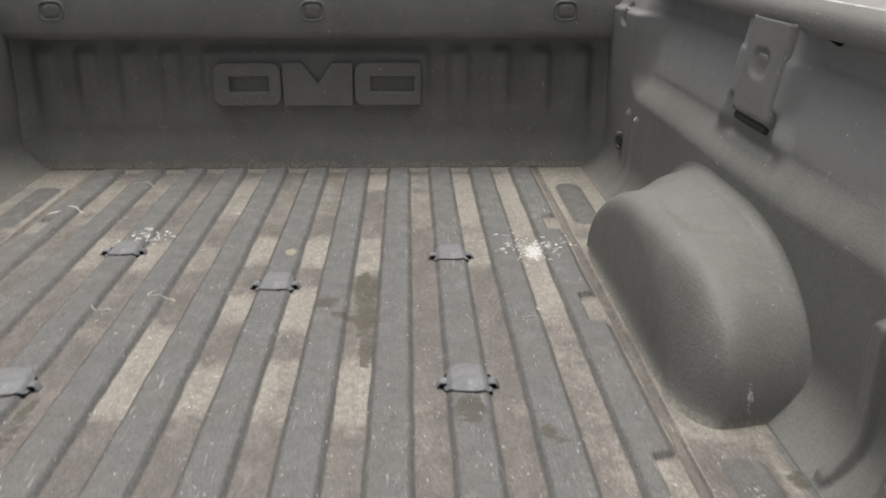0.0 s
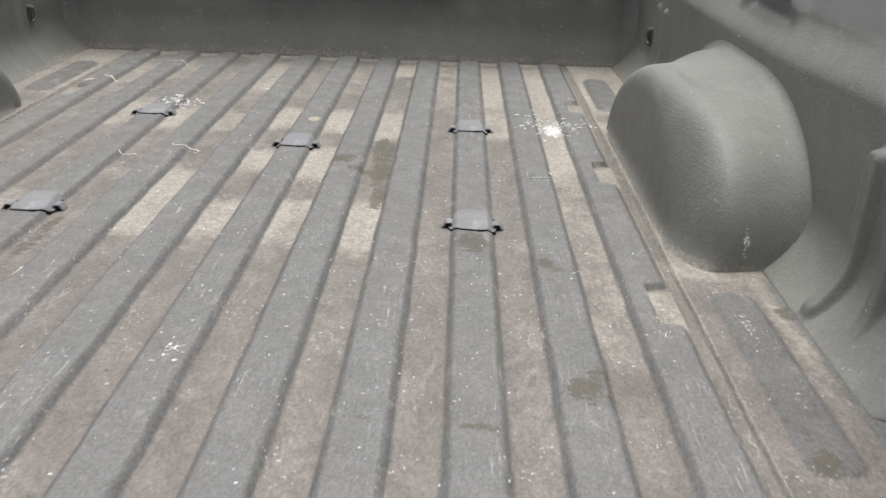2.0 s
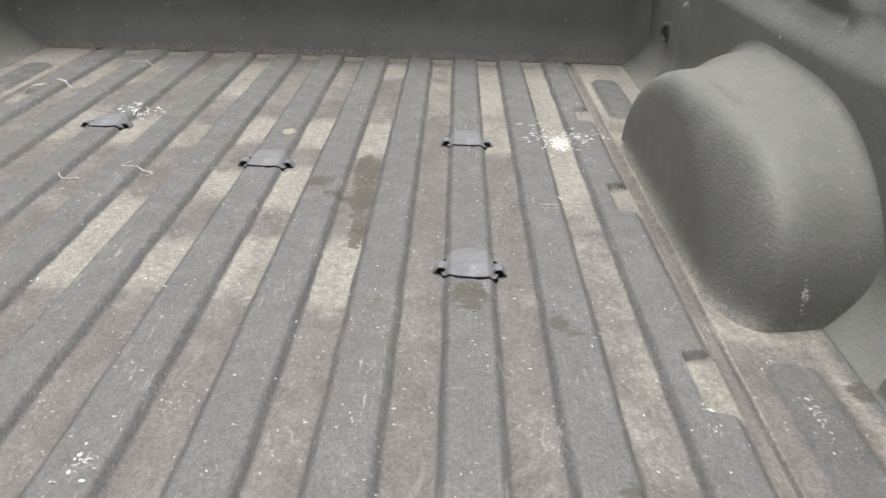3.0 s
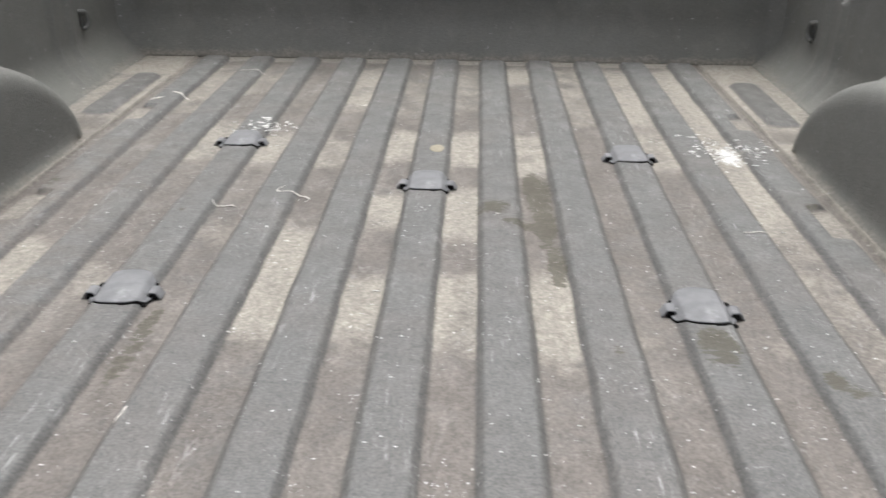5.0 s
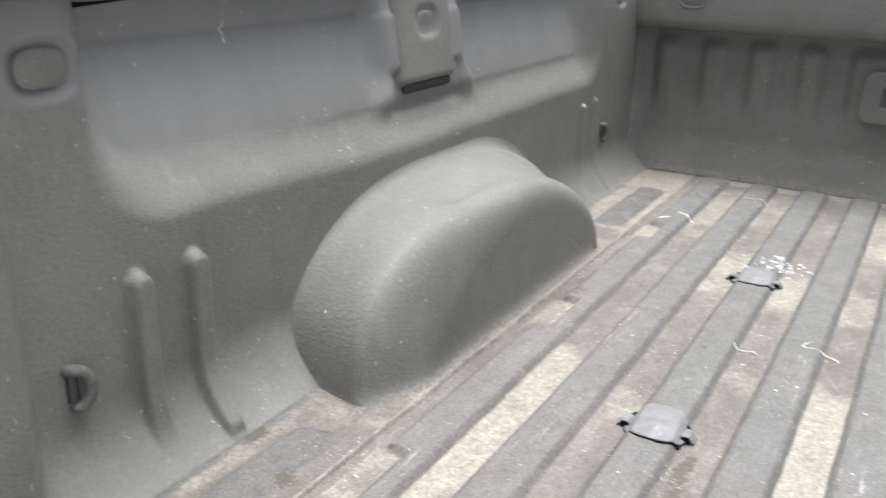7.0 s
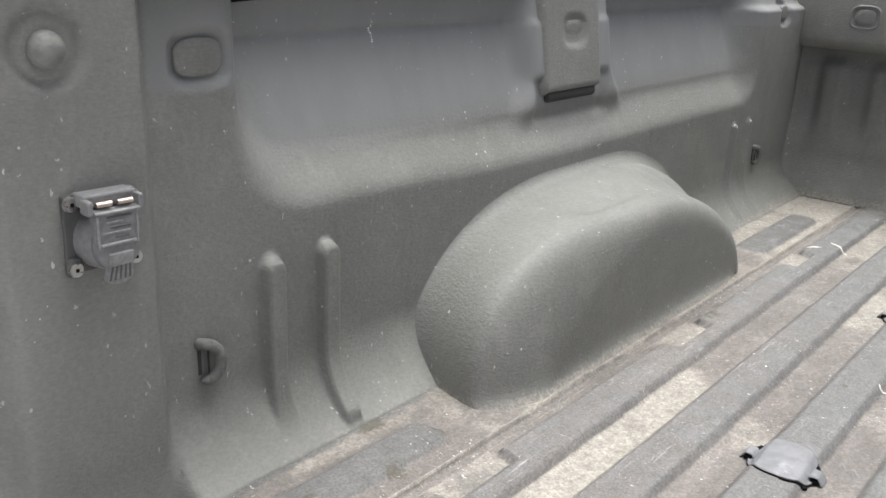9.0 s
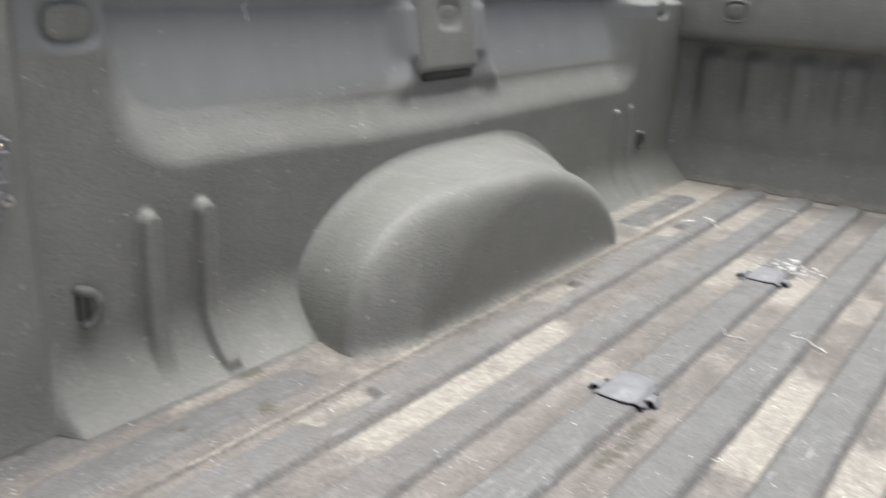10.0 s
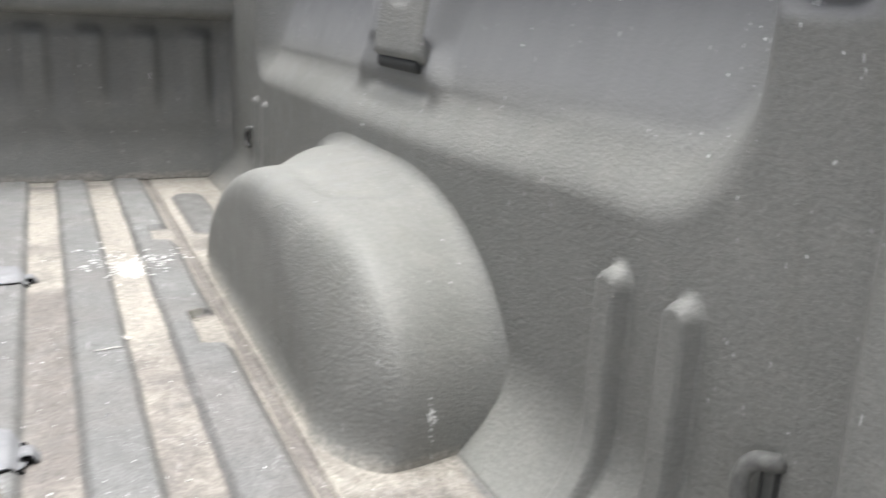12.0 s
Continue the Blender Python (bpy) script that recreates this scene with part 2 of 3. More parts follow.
def sheet(name, us, vs, place, material, parent=None, label="", attributes=None, flip=False, cut=None):
    """A smooth surface through place(u, v), with point attributes fn(u, v)."""
    nu, nv = len(us), len(vs)
    verts = [place(u, v) for u in us for v in vs]
    faces = []
    for i in range(nu - 1):
        for j in range(nv - 1):
            if cut and cut((us[i] + us[i + 1]) / 2, (vs[j] + vs[j + 1]) / 2):
                continue
            q = (i * nv + j, (i + 1) * nv + j, (i + 1) * nv + j + 1, i * nv + j + 1)
            faces.append(q[::-1] if flip else q)
    me = bpy.data.meshes.new(name)
    me.from_pydata(verts, [], faces)
    me.materials.append(material)
    me.polygons.foreach_set("use_smooth", [True] * len(me.polygons))
    for key, fn in (attributes or {}).items():
        me.attributes.new(key, "FLOAT", "POINT").data.foreach_set("value", [fn(u, v) for u in us for v in vs])
    ob = new(name, me)
    if parent:
        ob.parent = parent
    if label:
        ob["label"] = label
    return ob


def thicken(ob, depth, offset=-1.0):
    m = ob.modifiers.new("thickness", "SOLIDIFY")
    m.thickness, m.offset = depth, offset
    return ob


def smooth01(a, b, x):
    t = min(1.0, max(0.0, (x - a) / (b - a)))
    return t * t * (3 - 2 * t)


def window(a, b, soft, x):
    return smooth01(a - soft, a + soft, x) * (1 - smooth01(b - soft, b + soft, x))


def steps(*spans):
    """Rising numbers: spans of (from, to, count)."""
    out = []
    for a, b, n in spans:
        out += [a + (b - a) * k / n for k in range(n)]
    return out + [spans[-1][1]]


# ---- plan ----
PITCH, RIB0, RIB_TOP, RIB_SLOPE, RIB_HIGH = 0.112, 0.0025, 0.0220, 0.0132, 0.0105
FRONT, FOOT, WALL = 1.938, 0.740, 0.802
NOTCHES = ((0.39, 0.50), (0.90, 1.015), (1.38, 1.48))
PADS = ((0.645, 0.70, 0.12, 0.49), (0.638, 0.695, 1.43, 1.745))


def rib_edge(k, y):
    """How far out the foot of rib k reaches, each way from its middle."""
    near = far = RIB_TOP + RIB_SLOPE
    if abs(k) == 5:
        cut = max(window(a, b, 0.006, y) for a, b in NOTCHES)
        far = 0.0345 - 0.034 * cut
    return (near, far) if k >= 0 else (far, near)


def floor_height(x, y):
    k = max(-5, min(5, round((x - RIB0) / PITCH)))
    left, right = rib_edge(k, y)
    off = x - RIB0 - k * PITCH + 0.0013 * noise.noise((y * 13, k * 3.7, 0)) + 0.0006 * noise.noise((y * 45, k * 3.7, 4))
    d = (right - off) if off > 0 else (left + off)
    h = smooth01(0, RIB_SLOPE, d)
    h *= 1 - smooth01(1.908, 1.928, y)
    ax = abs(x)
    for x0, x1, y0, y1 in PADS:
        dx, dy = abs(ax - (x0 + x1) / 2) - (x1 - x0) / 2 + 0.02, abs(y - (y0 + y1) / 2) - (y1 - y0) / 2 + 0.02
        d = 0.02 - math.hypot(max(dx, 0), max(dy, 0))
        h = max(h, 0.75 * smooth01(-0.006, 0.006, d))
    z = RIB_HIGH * (h - 1)
    # a flat gutter along each side, with a raised seam at its outer edge
    z -= 0.0028 * window(0.6005, 0.6135, 0.0012, ax)
    z += 0.0032 * window(0.6155, 0.6180, 0.0010, ax)
    return z + 0.0006 * noise.noise((x * 9, y * 9, 0))


# dirt in the valleys: valley, from, to, how pale
PALE_LEFT = ((-1, 0.61, 0.78, 0.8), (-1, 0.91, 1.05, 0.9), (-1, 1.19, 1.37, 0.9), (-1, 1.45, 1.84, 0.45),
             (-2, 0.61, 0.92, 0.95), (-2, 1.14, 1.32, 0.6), (-2, 1.5, 1.87, 0.75), (-3, 0.84, 0.97, 0.45), (-3, 1.16, 1.33, 0.8),
             (-3, 1.5, 1.8, 0.3), (-4, 0.69, 0.8, 0.5), (-4, 1.17, 1.42, 0.8), (-4, 1.6, 1.87, 0.6), (-5, 0.38, 0.86, 0.85), (-5, 1.45, 1.86, 0.6))
PALE_RIGHT = ((0, 0.6, 0.8, 0.85), (0, 0.88, 1.08, 0.9), (0, 1.17, 1.36, 0.95), (0, 1.5, 1.86, 0.55), (1, 0.585, 0.79, 0.95), (1, 1.12, 1.36, 0.85),
              (1, 1.7, 1.87, 0.95), (2, 0.61, 0.67, 0.55), (2, 1.4, 1.87, 0.6), (3, 0.61, 0.66, 0.6), (3, 1.16, 1.4, 0.8), (3, 1.4, 1.87, 0.85),
              (4, 0.3, 0.9, 0.5), (4, 0.9, 1.88, 0.85))
STAINS = ((0.172, 1.07, 0.017, 0.062, 1.9), (0.178, 0.95, 0.013, 0.075, 1.7), (0.184, 0.82, 0.010, 0.052, 1.6), (0.150, 0.935, 0.03, 0.012, 1.2), (0.106, 0.982, 0.022, 0.026, 1.1), (-0.735, 0.446, 0.014, 0.018, 1.1), (0.735, 0.446, 0.014, 0.018, 1.1), (0.338, 0.612, 0.021, 0.034, 1.1), (0.437, 0.552, 0.012, 0.020, 0.8), (0.455, 0.532, 0.016, 0.014, 0.8),
          (0.455, 0.235, 0.024, 0.026, 0.9), (0.470, 0.265, 0.012, 0.020, 0.7), (0.343, 0.162, 0.024, 0.007, 0.9), (0.226, 0.172, 0.024, 0.004, 0.65), (-0.037, 0.04, 0.018, 0.02, 0.6), (0.664, 0.135, 0.014, 0.016, 1.0), (0.660, 0.173, 0.006, 0.022, 0.7), (-0.645, 0.393, 0.010, 0.014, 1.0), (-0.666, 0.492, 0.008, 0.008, 0.8), (-0.672, 0.295, 0.006, 0.010, 0.7), (-0.777, 0.163, 0.012, 0.010, 0.8), (-0.340, 0.947, 0.008, 0.008, 0.6),
          # the first two darken the floor by the middle notches
          (-0.578, 1.045, 0.015, 0.022, 0.8), (0.573, 1.01, 0.012, 0.012, 0.8), (-0.285, 0.60, 0.010, 0.09, 0.9), (0.228, 0.60, 0.014, 0.016, 0.6), (0.50, 0.11, 0.008, 0.010, 0.6),
          (-0.05, 0.26, 0.005, 0.03, 0.6))


def dirt_of(x, y):
    z = floor_height(x, y)
    low = 1 - smooth01(-0.0098, -0.0072, z)
    ax = abs(x)
    if ax > 0.6:
        return max(0.38 if z < -0.006 else 0.08, low * 0.9) if ax < 0.735 else 0.25 * low * (1 - smooth01(0.738, 0.748, ax))
    film = 0.46 * smooth01(0.16, 0.48, -x) * (1 - smooth01(1.1, 1.6, y)) * (1 + 0.4 * noise.noise((x * 6, y * 3, 8)))
    return max(low * (0.72 + 0.2 * noise.noise((x * 4, y * 2, 3))), film)


def pale_of(x, y):
    z = floor_height(x, y)
    low = 1 - smooth01(-0.0098, -0.0076, z)
    j = round((x - RIB0) / PITCH - 0.5)
    best = 0.0
    for v, a, b, p in PALE_LEFT + PALE_RIGHT:
        if v == j:
            wob = 0.025 * noise.noise((x * 25, y * 9, v))
            best = max(best, p * window(a, b, 0.045, y + wob))
    ax = abs(x)
    if ax > 0.598:
        right = 1.0 if x > 0 else 0.78
        best = max(0.12 * right, 0.65 * window(0.708, 0.736, 0.010, ax + 0.008 * noise.noise((x * 30, y * 30, 1))) * smooth01(0.2, 0.38, y), 0.9 * right * smooth01(1.25, 1.5, y), 1.15 * smooth01(1.68, 1.80, y), 0.72 * right * window(0.52, 1.35, 0.03, y), 0.5 * right * window(0.705, 0.735, 0.012, ax) * smooth01(0.1, 0.3, y))
        best = max(best * (1 - 0.6 * window(0.601, 0.613, 0.002, ax)), 0.6 * window(0.5985, 0.6005, 0.0012, ax))
    elif 0.556 < ax:
        best = 0.7 * max(window(a, b, 0.01, y) for a, b in NOTCHES)
    elif y > 1.895:
        best = max(best, 1.0 + 0.4 * noise.noise((x * 22, y * 30, 6)))
    white = math.exp(-(((x - 0.512) / 0.022) ** 2 + ((y - 1.262) / 0.05) ** 2))
    best *= 1 - smooth01(0.738, 0.750, ax)
    seam = 1.2 * window(0.6148, 0.6188, 0.0012, ax) * (0.75 + 0.5 * noise.noise((x, y * 11, 2)))
    return max(best * low, white, seam)


def stain_of(x, y):
    return max(s * math.exp(-0.8 * (((x - a) / u) ** 2 + ((y - b) / v) ** 2)) for a, b, u, v, s in STAINS)


FLOOR_SCUFFS = ((0.512, 1.255, 0.022, 0.06, 1.05), (0.505, 1.275, 0.085, 0.06, 0.55), (-0.305, 1.355, 0.04, 0.03, 0.62), (0.009, 0.285, 0.014, 0.02, 0.62),
                (-0.085, 0.08, 0.02, 0.02, 0.6), (0.56, 0.36, 0.02, 0.02, 0.55), (0.668, 0.40, 0.009, 0.05, 0.66), (0.676, 0.24, 0.010, 0.03, 0.55), (0.565, 0.405, 0.014, 0.012, 0.75), (0.01, 1.23, 0.008, 0.02, 0.5),
                (0.45, 0.90, 0.015, 0.01, 0.5), (0.0, 0.97, 0.02, 0.03, 0.5), (0.12, 0.66, 0.015, 0.02, 0.5), (-0.22, 0.9, 0.02, 0.03, 0.45), (0.23, 0.35, 0.006, 0.06, 0.5))


def scuff_of(x, y):
    return max(p * math.exp(-(((x - a) / u) ** 2 + ((y - b) / v) ** 2)) for a, b, u, v, p in FLOOR_SCUFFS)


def worn_of(x, y):
    z = floor_height(x, y)
    return smooth01(-0.0075, -0.001, z) * (1.0 if abs(x) < 0.6 else 0.15)


xs = steps((-FOOT - 0.05, -FOOT, 10), (-FOOT, -0.622, 24), (-0.622, -0.602, 20))
for k in range(-5, 6):
    c = RIB0 + k * PITCH
    if k == -5:
        xs += steps((-0.6, c - 0.04, 2))
    xs += steps((c - 0.036, c - 0.0215, 7)) + [c - 0.017, c - 0.012, c - 0.007, c - 0.002, c + 0.002, c + 0.007, c + 0.012, c + 0.017] + steps((c + 0.0215, c + 0.036, 7)) + [c + 0.046, c + 0.056, c + 0.066]
xs = sorted({round(x, 5) for x in xs if x < 0.6} | set(steps((0.6, 0.602, 1), (0.602, 0.622, 20), (0.622, FOOT, 24), (FOOT, FOOT + 0.05, 10))))
ys = steps((0.0, 1.86, 372), (1.86, FRONT + 0.012, 20))
ys = sorted(set(ys) | {round(e + d, 5) for n in NOTCHES for e in n for d in (-0.006, -0.003, 0.0, 0.003, 0.006)})

# ---- floor ----
floor = sheet("floor", xs, ys, lambda x, y: (x, y, floor_height(x, y)), FLOOR,
              attributes={"dirt": dirt_of, "pale": pale_of, "stain": stain_of, "worn": worn_of, "scuff": scuff_of})
tagged(thicken(floor, 0.006), "ribbed truck bed floor in worn grey liner, dirt in its grooves", "truck bed floor", kind="structure")

# the dark, broken edge of the liner at the rear
edge_x = [x for x in xs if abs(x) <= 0.735]
lip = sheet("liner_edge", edge_x, steps((0, 1, 5)), lambda x, v: (x, -0.0045 - 0.003 * math.sin(v * math.pi) - 0.001 * noise.noise((x * 40, v * 2, 0)),
                                                              floor_height(x, 0.0) + 0.0008 - (0.0115 + 0.003 * noise.noise((x * 22, 5, 0))) * v), LINER_DARK, floor, "dark broken edge of the liner")


# ---- side walls ----
def wall_x(y, z):
    """Half the width inside the bed at a place on the side wall."""
    x = WALL
    post = 1 - smooth01(0.203, 0.222, y)
    x -= 0.020 * post
    x += 0.03 * (1 - smooth01(0.055, 0.078, y)) * smooth01(0.0, 0.1, z)
    # recessed panel over a sloping ledge, its rear corner wide and its front corner tight
    r = 0.105 if y < 1.0 else 0.06
    foot = 0.262 - 0.014 * smooth01(0.45, 0.85, y)
    dx = max(0.318 + r - y, y - (1.685 - r), 0)
    dz = max(foot + r - z, 0)
    inside = r - math.hypot(dx, dz) if dx and dz else min(r - dx, r - dz)
    deep = 0.038 * smooth01(-0.014, 0.056, inside) + 0.052 * min(1.0, max(0.0, (z - 0.305) / 0.16)) * smooth01(0.0, 0.06, inside)
    # the pillar that carries the stake pocket, spreading onto the ledge
    spread = 0.03 * (1 - smooth01(0.28, 0.36, z))
    pillar = window(0.872 - spread, 1.118 + spread, 0.020, y)
    deep *= 1 - 0.50 * pillar * smooth01(0.262, 0.32, z)
    x += deep + 0.010 * window(0.885, 1.09, 0.012, y) * window(0.285, 0.35, 0.008, z)
    x += 0.006 * smooth01(0.428, 0.434, z) * smooth01(0.045, 0.060, deep)
    # pressed beads
    for c, top, wide, high in ((0.354, 0.214, 0.0160, 0.017), (0.434, 0.214, 0.0160, 0.017), (1.600, 0.203, 0.012, 0.009), (1.676, 0.206, 0.012, 0.009)):
        d = abs(y - c) / wide
        if d < 1.4:
            end = math.hypot(d, max(0, z - (top - 0.016)) / 0.016)
            x -= high * (1 - smooth01(0.58, 1.02, end)) * (smooth01(0.0, 0.075, z) if c < 0.4 else smooth01(-0.012, 0.012, z))
    # ovals pressed in
    for cy, cz, a, b in ((0.283, 0.427, 0.031, 0.023), (1.81, 0.421, 0.026, 0.022)):
        d = ((abs(y - cy) / a) ** 3 + (abs(z - cz) / b) ** 3) ** (1 / 3)
        x += 0.0105 * (1 - smooth01(0.92, 1.30, d))
    ring = math.hypot(y - 0.126, z - 0.446)
    x += 0.004 * (1 - smooth01(0.022, 0.034, ring)) + 0.0045 * window(0.0255, 0.0315, 0.003, ring)
    x += (0.857 - x) * max(0.75 * smooth01(0.428, 0.440, z) * min(1.0, (z - 0.40) / 0.09), smooth01(0.476, 0.489, z)) * smooth01(0.335, 0.36, y)
    # curve into the floor
    low = 0.086 - 0.040 * post
    if z < low:
        # it meets the floor at a slant
        x -= (WALL - FOOT) * (1 - 0.9 * post) * (1 - math.sqrt(1 - (0.72 * (low - z) / (low + 0.0115)) ** 2)) / (1 - math.sqrt(1 - 0.72 ** 2))
    return x


wy = steps((0.0, 0.32, 80), (0.32, 0.47, 75), (0.47, 0.5, 8), (0.5, 1.55, 150), (1.55, FRONT + 0.012, 72))
wz = steps((-0.0115, 0.1, 34), (0.1, 0.33, 56), (0.33, 0.490, 36))


def spots(marks, *at):
    """How near a place is to any of some round marks: place and radii, then strength."""
    n, best = len(at), 0.0
    for m in marks:
        d = sum(((a - c) / r) ** 2 for a, c, r in zip(at, m[:n], m[n:2 * n]))
        if d < 9:
            best = max(best, m[2 * n] * math.exp(-d))
    return best


def arch_scuff(side, p):
    marks = ((0.713, 0.59, 0.034, 0.008, 0.06, 0.022, 0.9), (0.713, 0.59, 0.012, 0.006, 0.06, 0.012, 0.75), (0.742, 0.882, 0.21, 0.014, 0.006, 0.05, 0.75)) if side > 0 else (
        (0.70, 0.63, 0.075, 0.008, 0.012, 0.012, 0.7), (0.64, 0.80, 0.10, 0.012, 0.006, 0.012, 0.65), (0.66, 0.60, 0.02, 0.01, 0.02, 0.008, 0.6))
    return spots(marks, abs(p[0]), p[1], p[2])


def wall_scuff(y, z):
    marks = ((1.600, 0.196, 0.007, 0.007, 0.9), (1.676, 0.199, 0.007, 0.007, 0.8), (1.864, 0.19, 0.006, 0.006, 0.7), (0.354, 0.05, 0.004, 0.02, 0.6),
             (0.585, 0.43, 0.004, 0.03, 0.85), (0.60, 0.31, 0.004, 0.006, 0.7), (0.92, 0.40, 0.006, 0.006, 0.7), (1.04, 0.235, 0.012, 0.004, 0.8), (0.21, 0.13, 0.012, 0.006, 0.55), (1.56, 0.165, 0.006, 0.012, 0.5), (1.54, 0.17, 0.006, 0.012, 0.5))
    return spots(marks, y, z)


def arch(side, parent):
    """A wheel arch, lofted between outlines that lie ever further from the wall: a hollow fillet,
    a steep flank, a wide shoulder that leans back at the rear corner, and an upright inner face."""
    around = steps((0.0, 1.0, 70), (1.0, 2.0, 36), (2.0, 3.0, 70))
    across = steps((0.0, 1.0, 16), (1.0, 2.0, 10), (2.0, 3.0, 34), (3.0, 4.0, 18))
    # rear middle, rear reach, rear power, front middle, front reach, front power, height
    wall_line = (0.920, 0.344, 2.2, 1.090, 0.322, 1.9, 0.231)
    fillet_end = (0.922, 0.339, 2.3, 1.045, 0.330, 1.9, 0.212)
    flank_top = (0.900, 0.334, 2.6, 0.960, 0.388, 1.65, 0.203)
    inner_top = (0.930, 0.265, 1.6, 0.960, 0.322, 1.8, 0.150)
    reach = 0.170

    def along(line, w):
        rm, ra, rn, fm, fa, fn, high = line
        if w <= 1:
            th, n = w * math.pi / 2, rn
            y = rm - ra * math.cos(th) ** (2 / n)
        elif w < 2:
            th, n = math.pi / 2, 2.0
            y = rm + (fm - rm) * (w - 1)
        else:
            th, n = (3 - w) * math.pi / 2, fn
            y = fm + fa * math.cos(th) ** (2 / n)
        return Vector((y, high * math.sin(th) ** (2 / n)))

    def place(w, v):
        c0, c1, c2, c3 = (along(line, w) for line in (wall_line, fillet_end, flank_top, inner_top))
        if v <= 1:
            th = v * math.pi / 2
            q, p = c0.lerp(c1, math.sin(th)), 0.024 * (1 - math.cos(th)) - 0.0012 * (1 - v) ** 3
        elif v <= 2:
            q, p = c1.lerp(c2, smooth01(0, 1, v - 1)), 0.024 + 0.094 * (v - 1)
        elif v <= 3:
            k = v - 2
            mid, low = c2.lerp(c3, 0.06), Vector((c3[0] - 0.3 * (c3[0] - c2[0]) * (1 - c3[1] / 0.15), c3[1] * 1.30))
            a, b, c, d = (1 - k) ** 3, 3 * k * (1 - k) ** 2, 3 * k * k * (1 - k), k ** 3
            q = c2 * a + mid * b + low * c + c3 * d
            p = 0.118 * a + 0.148 * b + reach * c + reach * d
        else:
            k = v - 3
            q = c3.lerp(Vector((c3[0], 0.0)), k)
            p = reach - 0.003 * k * k
        y, z = q
        x = WALL - p
        # a shallow dip in the roof, ahead of a crease
        z -= 0.007 * smooth01(0.800, 0.818, y + 0.25 * (x - 0.71)) * (1 - smooth01(0.90, 1.01, y)) * window(0.682, 0.766, 0.012, x) * smooth01(0.13, 0.18, z)
        # a low flange spreads onto the floor
        foot = math.exp(-max(z, 0.0) / 0.011)
        u = 1 - smooth01(0.0, 0.5, min(w, 3 - w))
        y += (-0.002 if w <= 1.5 else 0.002) * foot * u
        return (side * (x - 0.013 * foot * smooth01(0.03, 0.12, p) * (1 - smooth01(2.55, 2.95, w))), y, z - 0.0112)

    ob = sheet("wheel_arch", around, across, place, LINER, parent, "rounded wheel arch coated in rough liner", {"dust": lambda w, v: 0.9 * (1 - smooth01(0.0, 0.028, place(w, v)[2] + 0.014)), "scuff": lambda w, v: arch_scuff(side, place(w, v))}, flip=side > 0)
    return ob


def oval_plug(parent, m, a=0.024, b=0.0165):
    bm = bmesh.new()
    rings = []
    n = 28
    for r, h in ((1.0, -0.003), (1.0, 0.0018), (0.93, 0.0030), (0.5, 0.0034)):
        ring = []
        for k in range(n):
            w = 2 * math.pi * k / n
            c, s = math.cos(w), math.sin(w)
            ring.append(bm.verts.new(m @ Vector((a * r * math.copysign(abs(c) ** 0.7, c), b * r * math.copysign(abs(s) ** 0.7, s), h))))
        rings.append(ring)
    for p, q in zip(rings, rings[1:]):
        for k in range(n):
            bm.faces.new((p[k], p[(k + 1) % n], q[(k + 1) % n], q[k]))
    bm.faces.new(rings[-1])
    return part("oval_plug", bm, LINER, parent, smooth=True)


def stake_bracket(side, parent):
    """The box of a stake pocket: hangs from the rail over the ledge."""
    us, vs = steps((-1.0, -0.8, 14), (-0.8, 0.8, 32), (0.8, 1.0, 14)), steps((0.0, 1.0, 40))

    def place(u, v):
        y = 0.984 + 0.104 * u
        z = 0.324 + 0.165 * v
        flat = 1 - smooth01(0.72, 1.0, abs(u))
        x = WALL + 0.084 - (0.066 - 0.15 * (z - 0.324)) * flat
        oval = ((abs(y - 0.990) / 0.030) ** 3 + (abs(z - 0.418) / 0.021) ** 3) ** (1 / 3)
        x += 0.005 * (1 - smooth01(0.85, 1.3, oval))
        x += 0.012 * (1 - smooth01(0.0, 0.09, v)) ** 2
        return (side * x, y, z)

    ob = sheet("stake_pocket", us, vs, place, LINER, parent, "boxed stake pocket with a dark block for shade underneath", flip=side < 0)
    thicken(ob, 0.003, 1.0)
    # dark block that paints the shade beneath the box
    bm = block((0.040, 0.142, 0.018), (side * (WALL + 0.0430), 0.984, 0.3215), 0.008, 4)
    part("pocket_shade", bm, LINER_DARK, parent, smooth=True)
    return ob


def rail(side, parent):
    """The top rail: a liner-coated lip inside, white paint outside."""
    lip = [(0.880, 0.488), (0.866, 0.480), (0.860, 0.477), (0.855, 0.479), (0.852, 0.485), (0.852, 0.503), (0.858, 0.514), (0.868, 0.520), (0.905, 0.522)]
    top = [(0.905, 0.5185), (0.930, 0.520), (0.960, 0.514), (0.985, 0.495), (0.995, 0.46), (0.995, 0.0), (0.985, -0.42)]
    for name, line, mat, text in (("rail_lip", lip, LINER, "liner-coated inner lip of the bed rail"), ("outer_panel", top, WHITE, "white painted outer body side")):
        sheet(name, steps((-0.02, FRONT + 0.06, 60)), list(range(len(line))), lambda u, v, line=line: (side * line[v][0], u, line[v][1]), mat, parent, text, flip=side < 0)


def wall_dust(y, z):
    return (0.45 + 0.35 * smooth01(1.4, 1.7, y)) * (1 - smooth01(-0.012, 0.006 + 0.02 * smooth01(1.6, 1.85, y), z)) * smooth01(0.15, 0.4, y)


def wall_thin_lit(y, z):
    """Where the thin coat is lightened against shade: deep in the recess, under the rail."""
    deep = window(0.37, 1.65, 0.05, y) * smooth01(0.286, 0.345, z)
    return max(deep, 0.8 * smooth01(0.395, 0.40, z) * window(0.222, 1.9, 0.006, y))


